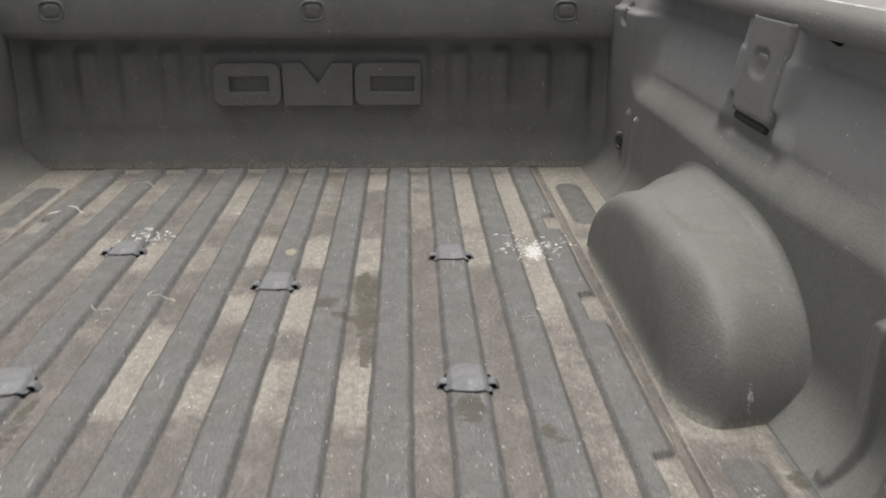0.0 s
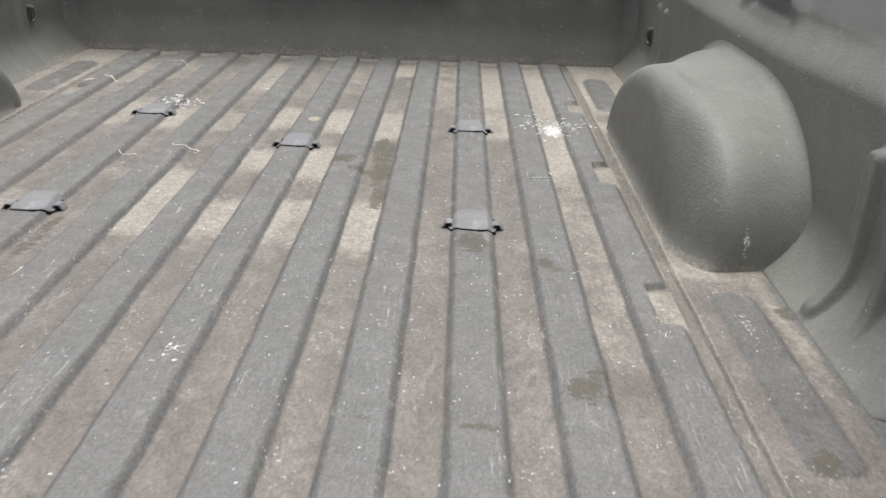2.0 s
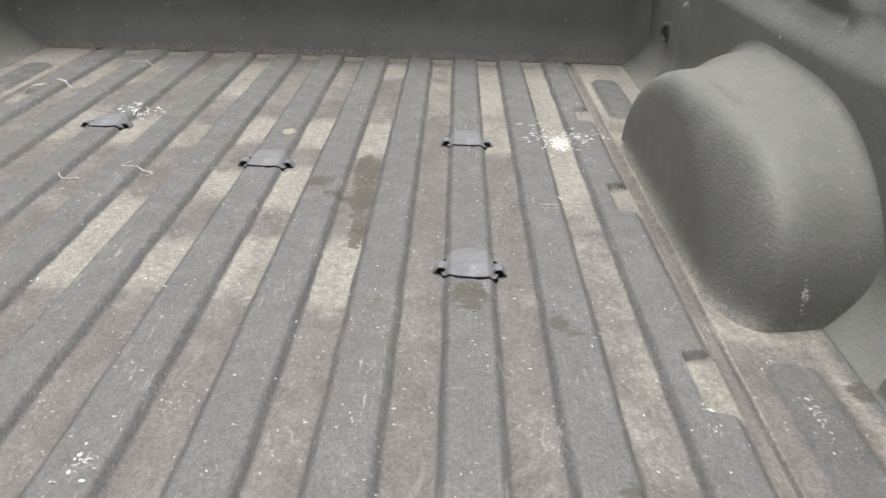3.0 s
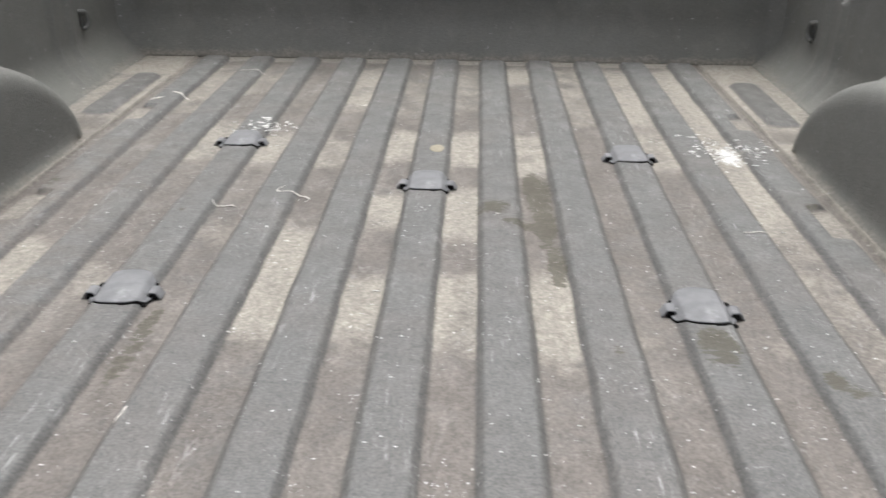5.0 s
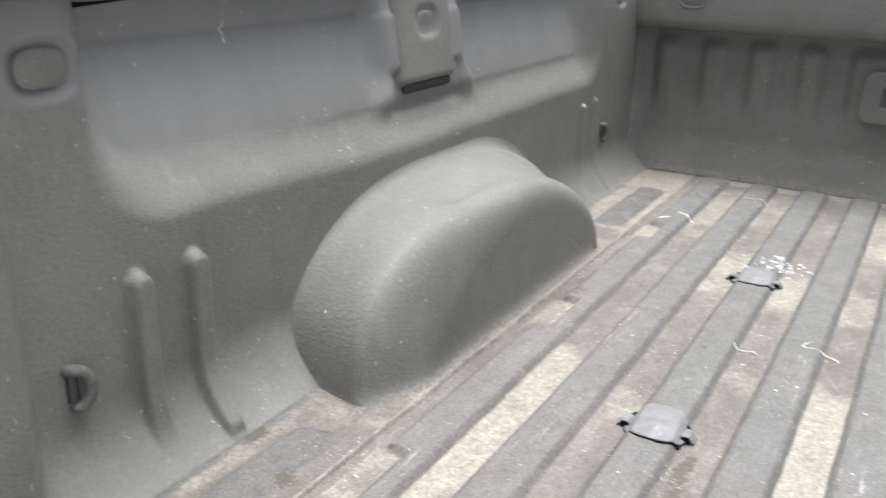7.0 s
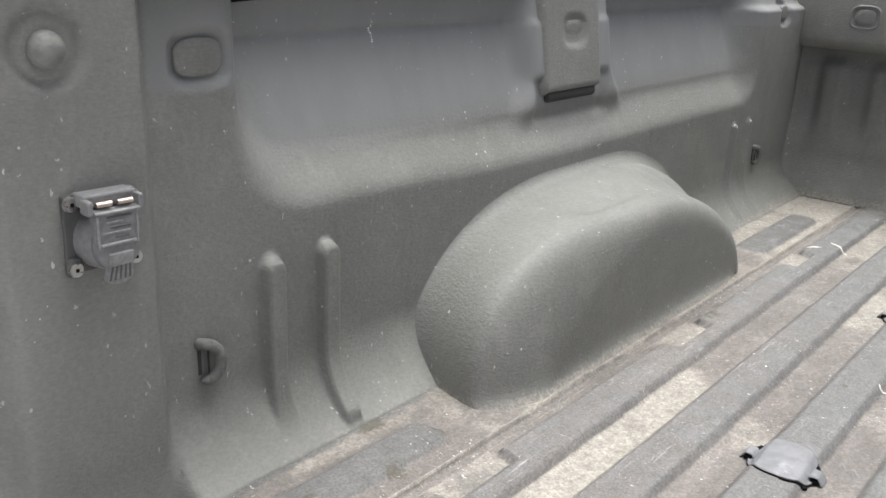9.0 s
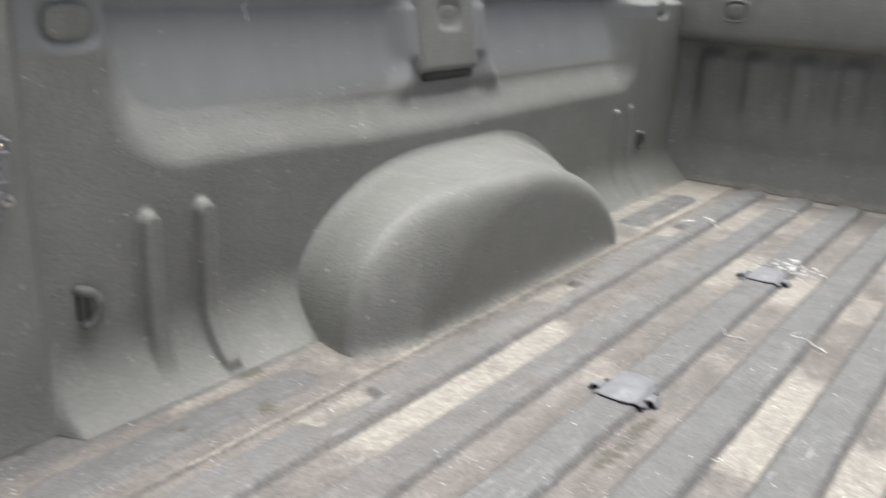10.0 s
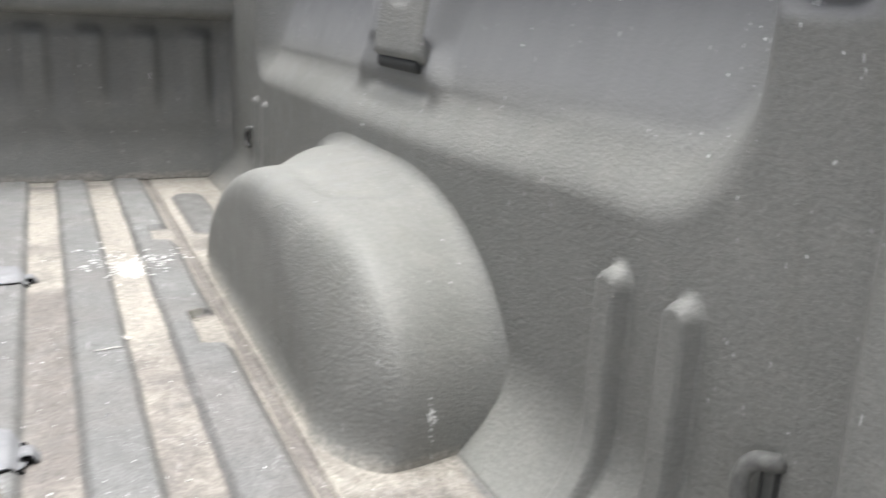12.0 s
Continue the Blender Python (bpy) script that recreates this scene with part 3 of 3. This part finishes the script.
def gap_strip(side, parent, y0, y1):
    """Black strip for the shadow gap under the rail lip, thick at rear, tapering."""
    us, vs = steps((0.0, 1.0, 20)), [2 * math.pi * k / 12 for k in range(13)]

    def place(u, w):
        r = 0.0052 * (1 - smooth01(0.0, 0.5, u) * 0.7) * smooth01(-0.04, 0.05, u)
        return (side * (0.864 + r * math.cos(w)), y0 + (y1 - y0) * u, 0.4755 + 0.004 * u + r * math.sin(w))

    sheet("rail_gap_strip", us, vs, place, GAP_BLACK, parent, "black strip for the shadow gap under the rail lip", flip=side < 0)


def side_wall(side, name):
    ob = sheet(name, wy, wz, lambda y, z: (side * wall_x(y, z), y, z), LINER, attributes={"dust": wall_dust, "scuff": wall_scuff, "thin_lit": wall_thin_lit}, flip=side < 0)
    tagged(ob, "pressed steel bed side coated in rough dark grey liner", "truck bed wall", kind="structure")
    thicken(ob, 0.004, 1.0)
    arch(side, ob)
    stake_bracket(side, ob)
    rail(side, ob)
    part("post_cap", block((0.078, 0.365, 0.010), (side * 0.819, 0.165, 0.494), 0.004, 2), LINER, ob)
    gap_strip(side, ob, 0.338, 0.56)
    gap_strip(side, ob, 0.78, 0.876)
    turn = Matrix(((0, 0, -side, 0), (1, 0, 0, 0), (0, 1, 0, 0), (0, 0, 0, 1)))
    for y, z, a, b in ((0.283, 0.427, 0.0270, 0.0185), (1.81, 0.421, 0.020, 0.017)):
        oval_plug(ob, Matrix.Translation((side * (WALL + 0.0088), y, z)) @ turn, a, b)
    oval_plug(ob, Matrix.Translation((side * 0.8415, 0.990, 0.418)) @ turn, 0.022, 0.016)
    return ob


wall_left = side_wall(-1, "wall_left")
wall_right = side_wall(1, "wall_right")


# ---- front wall ----
def front_y(x, z):
    y = FRONT + 0.028 * smooth01(-0.014, 0.10, z) ** 0.7
    wave = 0.5 + 0.5 * math.cos(2 * math.pi * (x - RIB0) / PITCH)
    y += 0.016 * smooth01(0.10, 0.80, wave) * smooth01(0.10, 0.22, z) * (1 - smooth01(0.30, 0.33, z)) * (1 - 0.85 * window(-0.285, 0.298, 0.02, x) * window(0.15, 0.36, 0.012, z))
    # set back under the beam
    y += 0.022 * smooth01(0.295, 0.330, z)
    # rounded into the sides
    edge = smooth01(0.75, 0.806, abs(x))
    return y - 0.03 * edge ** 3


def front_reach(z):
    """The front wall narrows in a curve at its foot."""
    return 0.81 if z > 0.075 else 0.81 - 0.065 * (1 - math.sqrt(max(0, 1 - ((0.075 - z) / 0.09) ** 2)))


fx, fz = steps((-1.0, 1.0, 240)), steps((-0.0115, 0.12, 30), (0.12, 0.37, 40))
wall_front = sheet("wall_front", fx, fz, lambda u, z: (u * front_reach(z), front_y(u * front_reach(z), z), z), LINER, attributes={"dust": lambda u, z: (0.95 + 0.5 * noise.noise((u * 14, 1, 0))) * (1 - smooth01(-0.010, 0.026 + 0.02 * noise.noise((u * 9, 4, 0)), z)), "scuff": lambda u, z: spots(((-0.42, 0.10, 0.01, 0.01, 0.7), (0.62, 0.215, 0.004, 0.012, 0.8), (0.30, 0.09, 0.008, 0.004, 0.7), (-0.30, 0.06, 0.006, 0.006, 0.65), (0.12, 0.07, 0.005, 0.008, 0.6)), u * 0.8, z)})
tagged(thicken(wall_front, 0.004), "ribbed front wall of the bed in dark liner", "truck bed wall", kind="structure")
header = [(2.012, 0.341), (1.955, 0.342), (1.932, 0.347), (1.922, 0.356), (1.920, 0.368), (1.924, 0.46), (1.930, 0.482), (1.945, 0.492), (2.02, 0.494)]
sheet("header_beam", steps((-0.825, 0.825, 40)), list(range(len(header))), lambda u, v: (u, *header[v]), LINER, wall_front, "rounded upper beam of the front wall")
face = Matrix(((1, 0, 0, 0), (0, 0, -1, 0), (0, 1, 0, 0), (0, 0, 0, 1)))
for x in (-0.668, 0.006, 0.674):
    m = Matrix.Translation((x, 1.922, 0.419)) @ face
    bm = tube([m @ Vector((0.030 * math.copysign(abs(math.cos(w)) ** 0.6, math.cos(w)), 0.024 * math.copysign(abs(math.sin(w)) ** 0.6, math.sin(w)), 0)) for w in (2 * math.pi * k / 32 for k in range(32))], 0.0032, 8, True)
    part("oval_rim", bm, LINER, wall_front, smooth=True)
    oval_plug(wall_front, m, 0.021, 0.017)


def raised_block(outline, holes, at):
    """A raised plain shape on the front wall, with its openings."""
    bm = bmesh.new()
    curve = bpy.data.curves.new("shape", "CURVE")
    curve.dimensions, curve.fill_mode = "2D", "BOTH"
    for ring in (outline, *holes):
        s = curve.splines.new("POLY")
        s.points.add(len(ring) - 1)
        for p, (x, z) in zip(s.points, ring):
            p.co = (x, z, 0, 1)
        s.use_cyclic_u = True
    curve.extrude, curve.bevel_depth, curve.bevel_resolution = 0.006, 0.0035, 2
    tmp = bpy.data.objects.new("shape", curve)
    me = tmp.to_mesh()
    bm.from_mesh(me)
    tmp.to_mesh_clear()
    bpy.data.objects.remove(tmp)
    bpy.data.curves.remove(curve)
    bmesh.ops.transform(bm, matrix=Matrix.Translation(at) @ face, verts=bm.verts)
    return part("raised_emblem", bm, LINER, wall_front, "raised plain emblem shape coated in liner")


def round_box(x0, x1, z0, z1, r, left=True, right=True):
    pts = []
    for cx, cz, a, on in ((x1, z1, 0, right), (x0, z1, 90, left), (x0, z0, 180, left), (x1, z0, 270, right)):
        q = r if on else 0.004
        ox, oz = cx - math.copysign(q, cx - (x0 + x1) / 2), cz - math.copysign(q, cz - (z0 + z1) / 2)
        for k in range(6):
            w = radians(a + 18 * k)
            pts.append((ox + q * math.cos(w), oz + q * math.sin(w)))
    return pts


raised_block(round_box(-0.273, -0.096, 0.166, 0.277, 0.024), [round_box(-0.236, -0.122, 0.198, 0.246, 0.006)[::-1]], (0, 1.960, 0))
raised_block([(-0.083, 0.166), (-0.083, 0.277), (-0.035, 0.277), (0.008, 0.215), (0.051, 0.277), (0.100, 0.277), (0.100, 0.166)], [], (0, 1.960, 0))
raised_block(round_box(0.111, 0.287, 0.166, 0.277, 0.024, True, False), [round_box(0.148, 0.274, 0.198, 0.246, 0.006)[::-1]], (0, 1.960, 0))


sheet("outer_panel", steps((-0.99, 0.99, 8)), [0.51, 0.3, 0.0, -0.42], lambda x, z: (x, 2.022, z), WHITE, wall_front, "white painted front of the bed")


# ---- lowered tailgate, body and ground ----
def tailgate():
    top = new("tailgate")
    tagged(top, "white painted tailgate lowered flat behind the bed", "tailgate")
    part("inner_panel", block((1.50, 0.50, 0.045), (0, -0.268, -0.058), 0.010, 3), WHITE, top)
    part("outer_skin", block((1.54, 0.53, 0.03), (0, -0.29, -0.100), 0.012, 3), WHITE, top)
    return top


tailgate()
sill = thicken(sheet("sill", edge_x, steps((0, 1, 3)), lambda x, v: (x, -0.0030 - 0.012 * v * v, (floor_height(x, 0.0) - 0.0075) * (1 - v) - 0.040 * v), WHITE), 0.002)
tagged(sill, "white painted steel sill under the floor's rear edge", "sill", kind="structure")
ground = sheet("ground", steps((-400, -3, 2), (-3, 3, 12), (3, 400, 2)), steps((-400, -3, 2), (-3, 4, 12), (4, 400, 2)), lambda x, y: (x, y, -0.42), CONCRETE)
tagged(ground, "plain grey concrete ground under the truck", "ground", kind="structure")


# ---- tie-down loops ----
def tie_down(side, y, z, scale=1.0):
    """A D-shaped loop of thick rod, its lower end hooked back, hinged on an upright pin."""
    top = new("tie_down_loop")
    tagged(top, "liner-coated steel tie-down loop on the bed side", "tie-down", "tie-down loops")
    x = side * wall_x(y, z)
    r = 0.0205 * scale
    pts = [(x + side * 0.004, y - 0.002, z + r), (x - side * 0.002, y - 0.001, z + r)]
    pts += [(x - side * (0.0055 + 0.006 * scale * math.sin(w)), y + 0.0165 * scale * math.sin(w) ** 0.8, z + r * math.cos(w)) for w in (math.pi * k / 18 for k in range(1, 18))]
    pts += [(x - side * 0.0065, y + 0.002 * scale, z - 0.96 * r), (x - side * 0.0060, y + 0.0005, z - 0.80 * r)]
    part("loop", tube(pts, 0.0064 * scale, 14), LOOP, top, smooth=True)
    part("dark_strip", block((0.0016, 0.0040 * scale, 0.030 * scale), (x - side * 0.0004, y - 0.002, z), 0.0005), LINER_DARK, top, "dark strip behind the loop")
    part("pin", tube([(x - side * 0.005, y + 0.006 * scale, z - 0.8 * r), (x - side * 0.005, y + 0.006 * scale, z + r)], 0.0012, 8), LINER_DARK, top, "dark upright pin")
    return top


for s in (-1, 1):
    tie_down(s, 0.262, 0.117)
    tie_down(s, 1.735, 0.112, 0.9)


# ---- grey patches over the ribs ----
def rib_patch(x, y, long=0.083, turn=0.0):
    """A flap draped over a rib: a barrel-shaped body and, on each side, a strap that bridges
    a black gap and steps down to the valley."""
    top = new("floor_patch")
    tagged(top, "grey patch over a floor rib, black showing at its edges", "patch", "patches over the ribs")
    top.matrix_basis = pose(x, y, 0, 0, 0, turn)
    us, vs = steps((-1.0, 1.0, 40)), steps((-1.0, 1.0, 20))

    def lie(px, py, over, least=-0.0085):
        return (px, py, max(least, floor_height(x + px, y + py)) + over)

    def body(u, v, more=0.0, over=0.0020):
        px = (0.0365 + more) * u * (1 - 0.20 * abs(v) ** 3)
        py = (long / 2 + more) * v * (1 - 0.34 * abs(u) ** 3.2) + 0.0025 * (1 - u * u)
        return lie(px, py, over + 0.0018 * (1 - smooth01(0.35, 1.0, abs(u))) * (1 - 0.6 * abs(v) ** 3))

    def strap(s, a, b):
        z = -0.0050 + 0.0046 * smooth01(0.0, 0.22, a) - 0.0085 * smooth01(0.58, 1.0, a) ** 1.3
        return (s * (0.0285 + 0.0185 * a), -0.0015 + (0.0098 - 0.0010 * a) * b, z)

    def crease(s, k):
        """Black bar painting shade under the body's edge, from its middle to a corner."""
        u = s * (0.25 + 0.75 * k)
        p = body(u, -1.0, 0.0008, 0.0)
        return (p[0], p[1] - 0.0006, p[2] + 0.0002)

    thicken(sheet("plate", us, vs, body, PLATE, top), 0.0012)
    # black sheet, bar and ear blocks paint the shadow in the gaps
    thicken(sheet("edge_shade", us, vs, lambda u, v: body(u, v, 0.0009, 0.0008), GAP_BLACK, top, "black sheet for the shaded gap at the edges"), 0.0010)
    part("gap", tube([crease(1, k / 8) for k in range(9)], 0.0014, 8), GAP_BLACK, top, "black bar for the shaded gap under the edge")
    for s in (-1, 1):
        thicken(sheet("ear", steps((0.0, 1.0, 14)), steps((-1.0, 1.0, 4)), lambda a, b, s=s: strap(s, a, b), PLATE, top, "flat strap stepping down to the floor", flip=s < 0), 0.0014)
        part("ear_shade", block((0.0090, 0.0168, 0.0060), (s * 0.0370, -0.0030, -0.0070), 0.0015), GAP_BLACK, top, "black block for the shadow under the strap")
        part("black_piece", block((0.0055, 0.014, 0.0034), (s * 0.0335, 0.0185, -0.0068), 0.0012, 2, pose(0, 0, 0, 0, 0, s * 24)), GAP_BLACK, top, "black piece beside the strap")
    part("black_piece", block((0.0120, 0.0060, 0.0038), (0.0295, -0.0290, -0.0076), 0.0014, 2, pose(0, 0, 0, 0, 0, 38)), GAP_BLACK, top, "black piece at the corner")
    return top


for x, y, w in ((-0.3345, 0.706, 2), (-0.336, 1.270, 1), (0.0025, 1.080, -1), (0.3385, 1.226, 0), (0.3395, 0.696, -2)):
    rib_patch(x, y, turn=w)


# ---- trailer socket on the rear post ----
def trailer_socket():
    top = new("trailer_socket")
    tagged(top, "grey plastic trailer socket, lid closed, on the bed side", "trailer socket")
    x0 = -wall_x(0.15, 0.28)
    top.matrix_basis = Matrix.Translation((x0, 0.154, 0.291)) @ Matrix(((0, 0, 1, 0), (1, 0, 0, 0), (0, 1, 0, 0), (0, 0, 0, 1))) @ pose(0, 0, 0, 0, 0, -1) @ Matrix.Diagonal((0.87, 0.93, 1.0, 1.0))
    part("mounting_plate", block((0.076, 0.074, 0.004), (0, 0, 0.002), 0.0015), DARK_PLASTIC, top)
    for sx in (-1, 1):
        for sy in (-1, 1):
            part("corner_boss", block((0.015, 0.017, 0.008), (sx * 0.031, sy * 0.030, 0.004), 0.002), DARK_PLASTIC, top)
            bm = bmesh.new()
            bmesh.ops.create_cone(bm, cap_ends=True, segments=16, radius1=0.0078, radius2=0.0066, depth=0.004, matrix=Matrix.Translation((sx * 0.032, sy * 0.031, 0.0095)))
            screw = part("screw", bm, STEEL, top)
            # black square on top paints the dark of the screw's hollow
            part("recess_shade", block((0.0034, 0.0034, 0.001), (sx * 0.032, sy * 0.031, 0.0116), 0), GAP_BLACK, screw)
    bm = bmesh.new()
    bmesh.ops.create_cone(bm, cap_ends=True, segments=36, radius1=0.030, radius2=0.0265, depth=0.024, matrix=Matrix.Translation((0, -0.006, 0.016)))
    part("barrel", bm, PLASTIC, top)
    part("hinge_block", block((0.056, 0.012, 0.020), (0, 0.0345, 0.013), 0.002), PLASTIC, top)
    for s in (-1, 1):
        part("hinge_ear", block((0.006, 0.014, 0.014), (s * 0.0265, 0.031, 0.026), 0.0018), PLASTIC, top)
        part("spring", tube([(s * 0.011 - 0.008 + 0.016 * k / 8, 0.0325, 0.0290) for k in range(9)], 0.0026, 10), COPPER, top, "bright copper hinge spring")
    # lid: square above, rounded below
    outline = [(-0.024, 0.028), (0.024, 0.028), (0.0245, -0.008)] + [(0.0245 * math.cos(w), -0.010 - 0.020 * math.sin(w)) for w in (math.pi * k / 12 for k in range(1, 12))] + [(-0.0245, -0.008)]
    bm = bmesh.new()
    lo, hi = [bm.verts.new((x, y, 0.026)) for x, y in outline], [bm.verts.new((x * 0.95, y * 0.97, 0.0325)) for x, y in outline]
    bm.faces.new(hi[::-1])
    bm.faces.new(lo)
    for k in range(len(lo)):
        bm.faces.new((lo[k], lo[(k + 1) % len(lo)], hi[(k + 1) % len(lo)], hi[k]))
    bmesh.ops.recalc_face_normals(bm, faces=bm.faces)
    lid = part("lid", bm, PLASTIC, top)
    for y, w in ((0.0255, 0.047), (-0.0045, 0.038)):
        part("rim", block((w, 0.0028, 0.0032), (0, y, 0.0330), 0.0008, 1), PALE_PLASTIC, lid)
    for sx in (-1, 1):
        part("rim", block((0.0020, 0.034, 0.0026), (sx * 0.0205, 0.010, 0.0328), 0.0007, 1), PALE_PLASTIC, lid)
    # moulded marks too small to read
    for k, (dx, w) in enumerate(((0.002, 0.026), (-0.004, 0.018), (0.003, 0.022), (-0.002, 0.030), (0.004, 0.014))):
        part("mark", block((w, 0.0020, 0.0014), (dx, 0.0205 - 0.0048 * k, 0.0327), 0.0004, 1), PALE_PLASTIC if k % 2 else DARK_PLASTIC, lid)
    # latch tab: fanned, leaning out, with five slots
    lean = Matrix.Translation((0.001, -0.0135, 0.0335)) @ pose(0, 0, 0, 14, 0, 0)
    bm = bmesh.new()
    rim = [(-0.0125, 0.0), (0.0125, 0.0), (0.0150, -0.026)] + [(0.0150 * math.cos(w), -0.026 - 0.0085 * math.sin(w)) for w in (math.pi * k / 8 for k in range(1, 8))] + [(-0.0150, -0.026)]
    lo, hi = [bm.verts.new(lean @ Vector((x, y, -0.002))) for x, y in rim], [bm.verts.new(lean @ Vector((x * 0.95, y * 0.98, 0.0022))) for x, y in rim]
    bm.faces.new(hi[::-1])
    bm.faces.new(lo)
    for k in range(len(lo)):
        bm.faces.new((lo[k], lo[(k + 1) % len(lo)], hi[(k + 1) % len(lo)], hi[k]))
    bmesh.ops.recalc_face_normals(bm, faces=bm.faces)
    tab = part("latch_tab", bm, PALE_PLASTIC, top, "paler ribbed latch tab")
    for k in range(5):
        f = (k - 2) / 2
        bm = block((0.0020, 0.0155, 0.0012), (0.0100 * f, -0.0205, 0.0024), 0.0003, 1, pose(0, 0, 0, 0, 0, 6 * f))
        bmesh.ops.transform(bm, matrix=lean, verts=bm.verts)
        part("dark_strip", bm, DARK_PLASTIC, tab)
    return top


trailer_socket()
bm = bmesh.new()
bmesh.ops.create_uvsphere(bm, u_segments=24, v_segments=12, radius=1, matrix=Matrix.Translation((-wall_x(0.126, 0.446), 0.126, 0.446)) @ Matrix.Diagonal((0.013, 0.0155, 0.0155, 1)))
part("round_plug", bm, LINER, wall_left, "domed round plug in a pressed ring", True)


# ---- litter ----
def scrap(x, y, long, wide, turn, bend=0.3, label="small torn white scrap lying on the bed floor", name="paper_scrap"):
    seed = x * 31 + y * 17
    c, q = math.cos(radians(turn)), math.sin(radians(turn))

    def place(u, v):
        a = bend * (u - 0.5) * 3
        w = 0.72 * wide * (0.35 + 0.65 * math.sin(math.pi * u) + 0.5 * noise.noise((seed, u * 6, 0)))
        px = long * (u - 0.5) + 0.2 * long * bend * noise.noise((seed, u * 3, 7))
        py = long * 0.3 * math.sin(a * 2) + w * v + 0.25 * long * bend * noise.noise((u * 4, seed, 2))
        wx, wy = x + c * px - q * py, y + q * px + c * py
        return (wx, wy, floor_height(wx, wy) + 0.0012 + 0.0012 * abs(noise.noise((u * 7, v, seed))))

    ob = sheet(name, steps((0.0, 1.0, 14)), [-0.5, 0.0, 0.5], place, PAPER)
    thicken(ob, 0.0005)
    return tagged(ob, label, "scrap", "scraps on the floor")


for x, y, l, w, r, b in ((-0.537, 1.56, 0.045, 0.010, -38, 0.1), (-0.571, 1.516, 0.030, 0.014, 20, 0.3), (-0.436, 1.765, 0.050, 0.006, -30, 0.9),
                         (-0.196, 1.024, 0.052, 0.007, -58, 0.9), (-0.291, 0.985, 0.030, 0.006, -30, 0.8), (-0.149, 1.529, 0.012, 0.010, 10, 0.1),
                         (-0.245, 0.462, 0.022, 0.006, 60, 0.2), (0.481, 0.959, 0.014, 0.009, 40, 0.2), (0.459, 0.91, 0.03, 0.004, -20, 0.3)):
    scrap(x, y, l, w, r, b)


def dried_drop(x, y, r):
    """A flat, uneven drop dried on the floor."""
    def place(u, w):
        q = u * r * (1 + 0.22 * noise.noise((math.cos(w) * 1.3, math.sin(w) * 1.3, 3)))
        px, py = x + q * math.cos(w), y + 1.5 * q * math.sin(w)
        return (px, py, floor_height(px, py) + 0.0004 + 0.0012 * (1 - u * u))

    ob = sheet("dried_drop", steps((0.02, 1.0, 6)), [2 * math.pi * k / 24 for k in range(25)], place, DROP)
    return tagged(thicken(ob, 0.0004), "pale yellow drop dried on a floor rib", "dried drop")


dried_drop(0.011, 1.240, 0.0125)


def chip_field(name, label, spots, seed):
    """Loose flakes lying on the floor."""
    rng = random.Random(seed)
    verts, faces = [], []
    for cx, cy, sx, sy, count, size in spots:
        for _ in range(count):
            x, y = rng.gauss(cx, sx), rng.gauss(cy, sy)
            if not (0.02 < y < 1.87 and abs(x) < 0.71):
                continue
            a, r = rng.uniform(0, 6.3), size * rng.uniform(0.4, 1.4)
            z = floor_height(x, y) + 0.0006
            n, long = rng.choice((4, 5, 6)), rng.choice((0.75, 1.2, 1.6, 2.0))
            first = len(verts)
            for top in (0, 1):
                for k in range(n):
                    w = a + 2 * math.pi * k / n
                    q = r * (0.55 + 0.45 * noise.noise((x * 99, y * 99, k)))
                    verts.append((x + q * math.cos(w) * long, y + q * math.sin(w) / long, z + 0.0006 * top))
            faces.append([first + n + k for k in range(n)])
            for k in range(n):
                faces.append([first + k, first + (k + 1) % n, first + n + (k + 1) % n, first + n + k])
    me = bpy.data.meshes.new(name)
    me.from_pydata(verts, [], faces)
    me.materials.append(CHIP)
    return tagged(new(name, me), label, "debris", kind="stuff")


chip_field("paint_chips", "white paint flakes scattered on the floor ribs", (
    (0.505, 1.275, 0.045, 0.045, 110, 0.005), (0.515, 1.25, 0.018, 0.03, 36, 0.005), (-0.31, 1.36, 0.03, 0.03, 45, 0.006),
    (0.008, 0.28, 0.014, 0.018, 14, 0.003), (-0.085, 0.08, 0.02, 0.02, 14, 0.0025), (0.0, 0.8, 0.35, 0.5, 110, 0.0016), (0.30, 0.5, 0.2, 0.3, 110, 0.0016), (-0.05, 0.4, 0.25, 0.25, 90, 0.0016), (-0.25, 0.85, 0.15, 0.2, 26, 0.0026), (0.23, 0.5, 0.14, 0.22, 60, 0.0013), (-0.1, 0.55, 0.2, 0.2, 34, 0.0013)), 5)
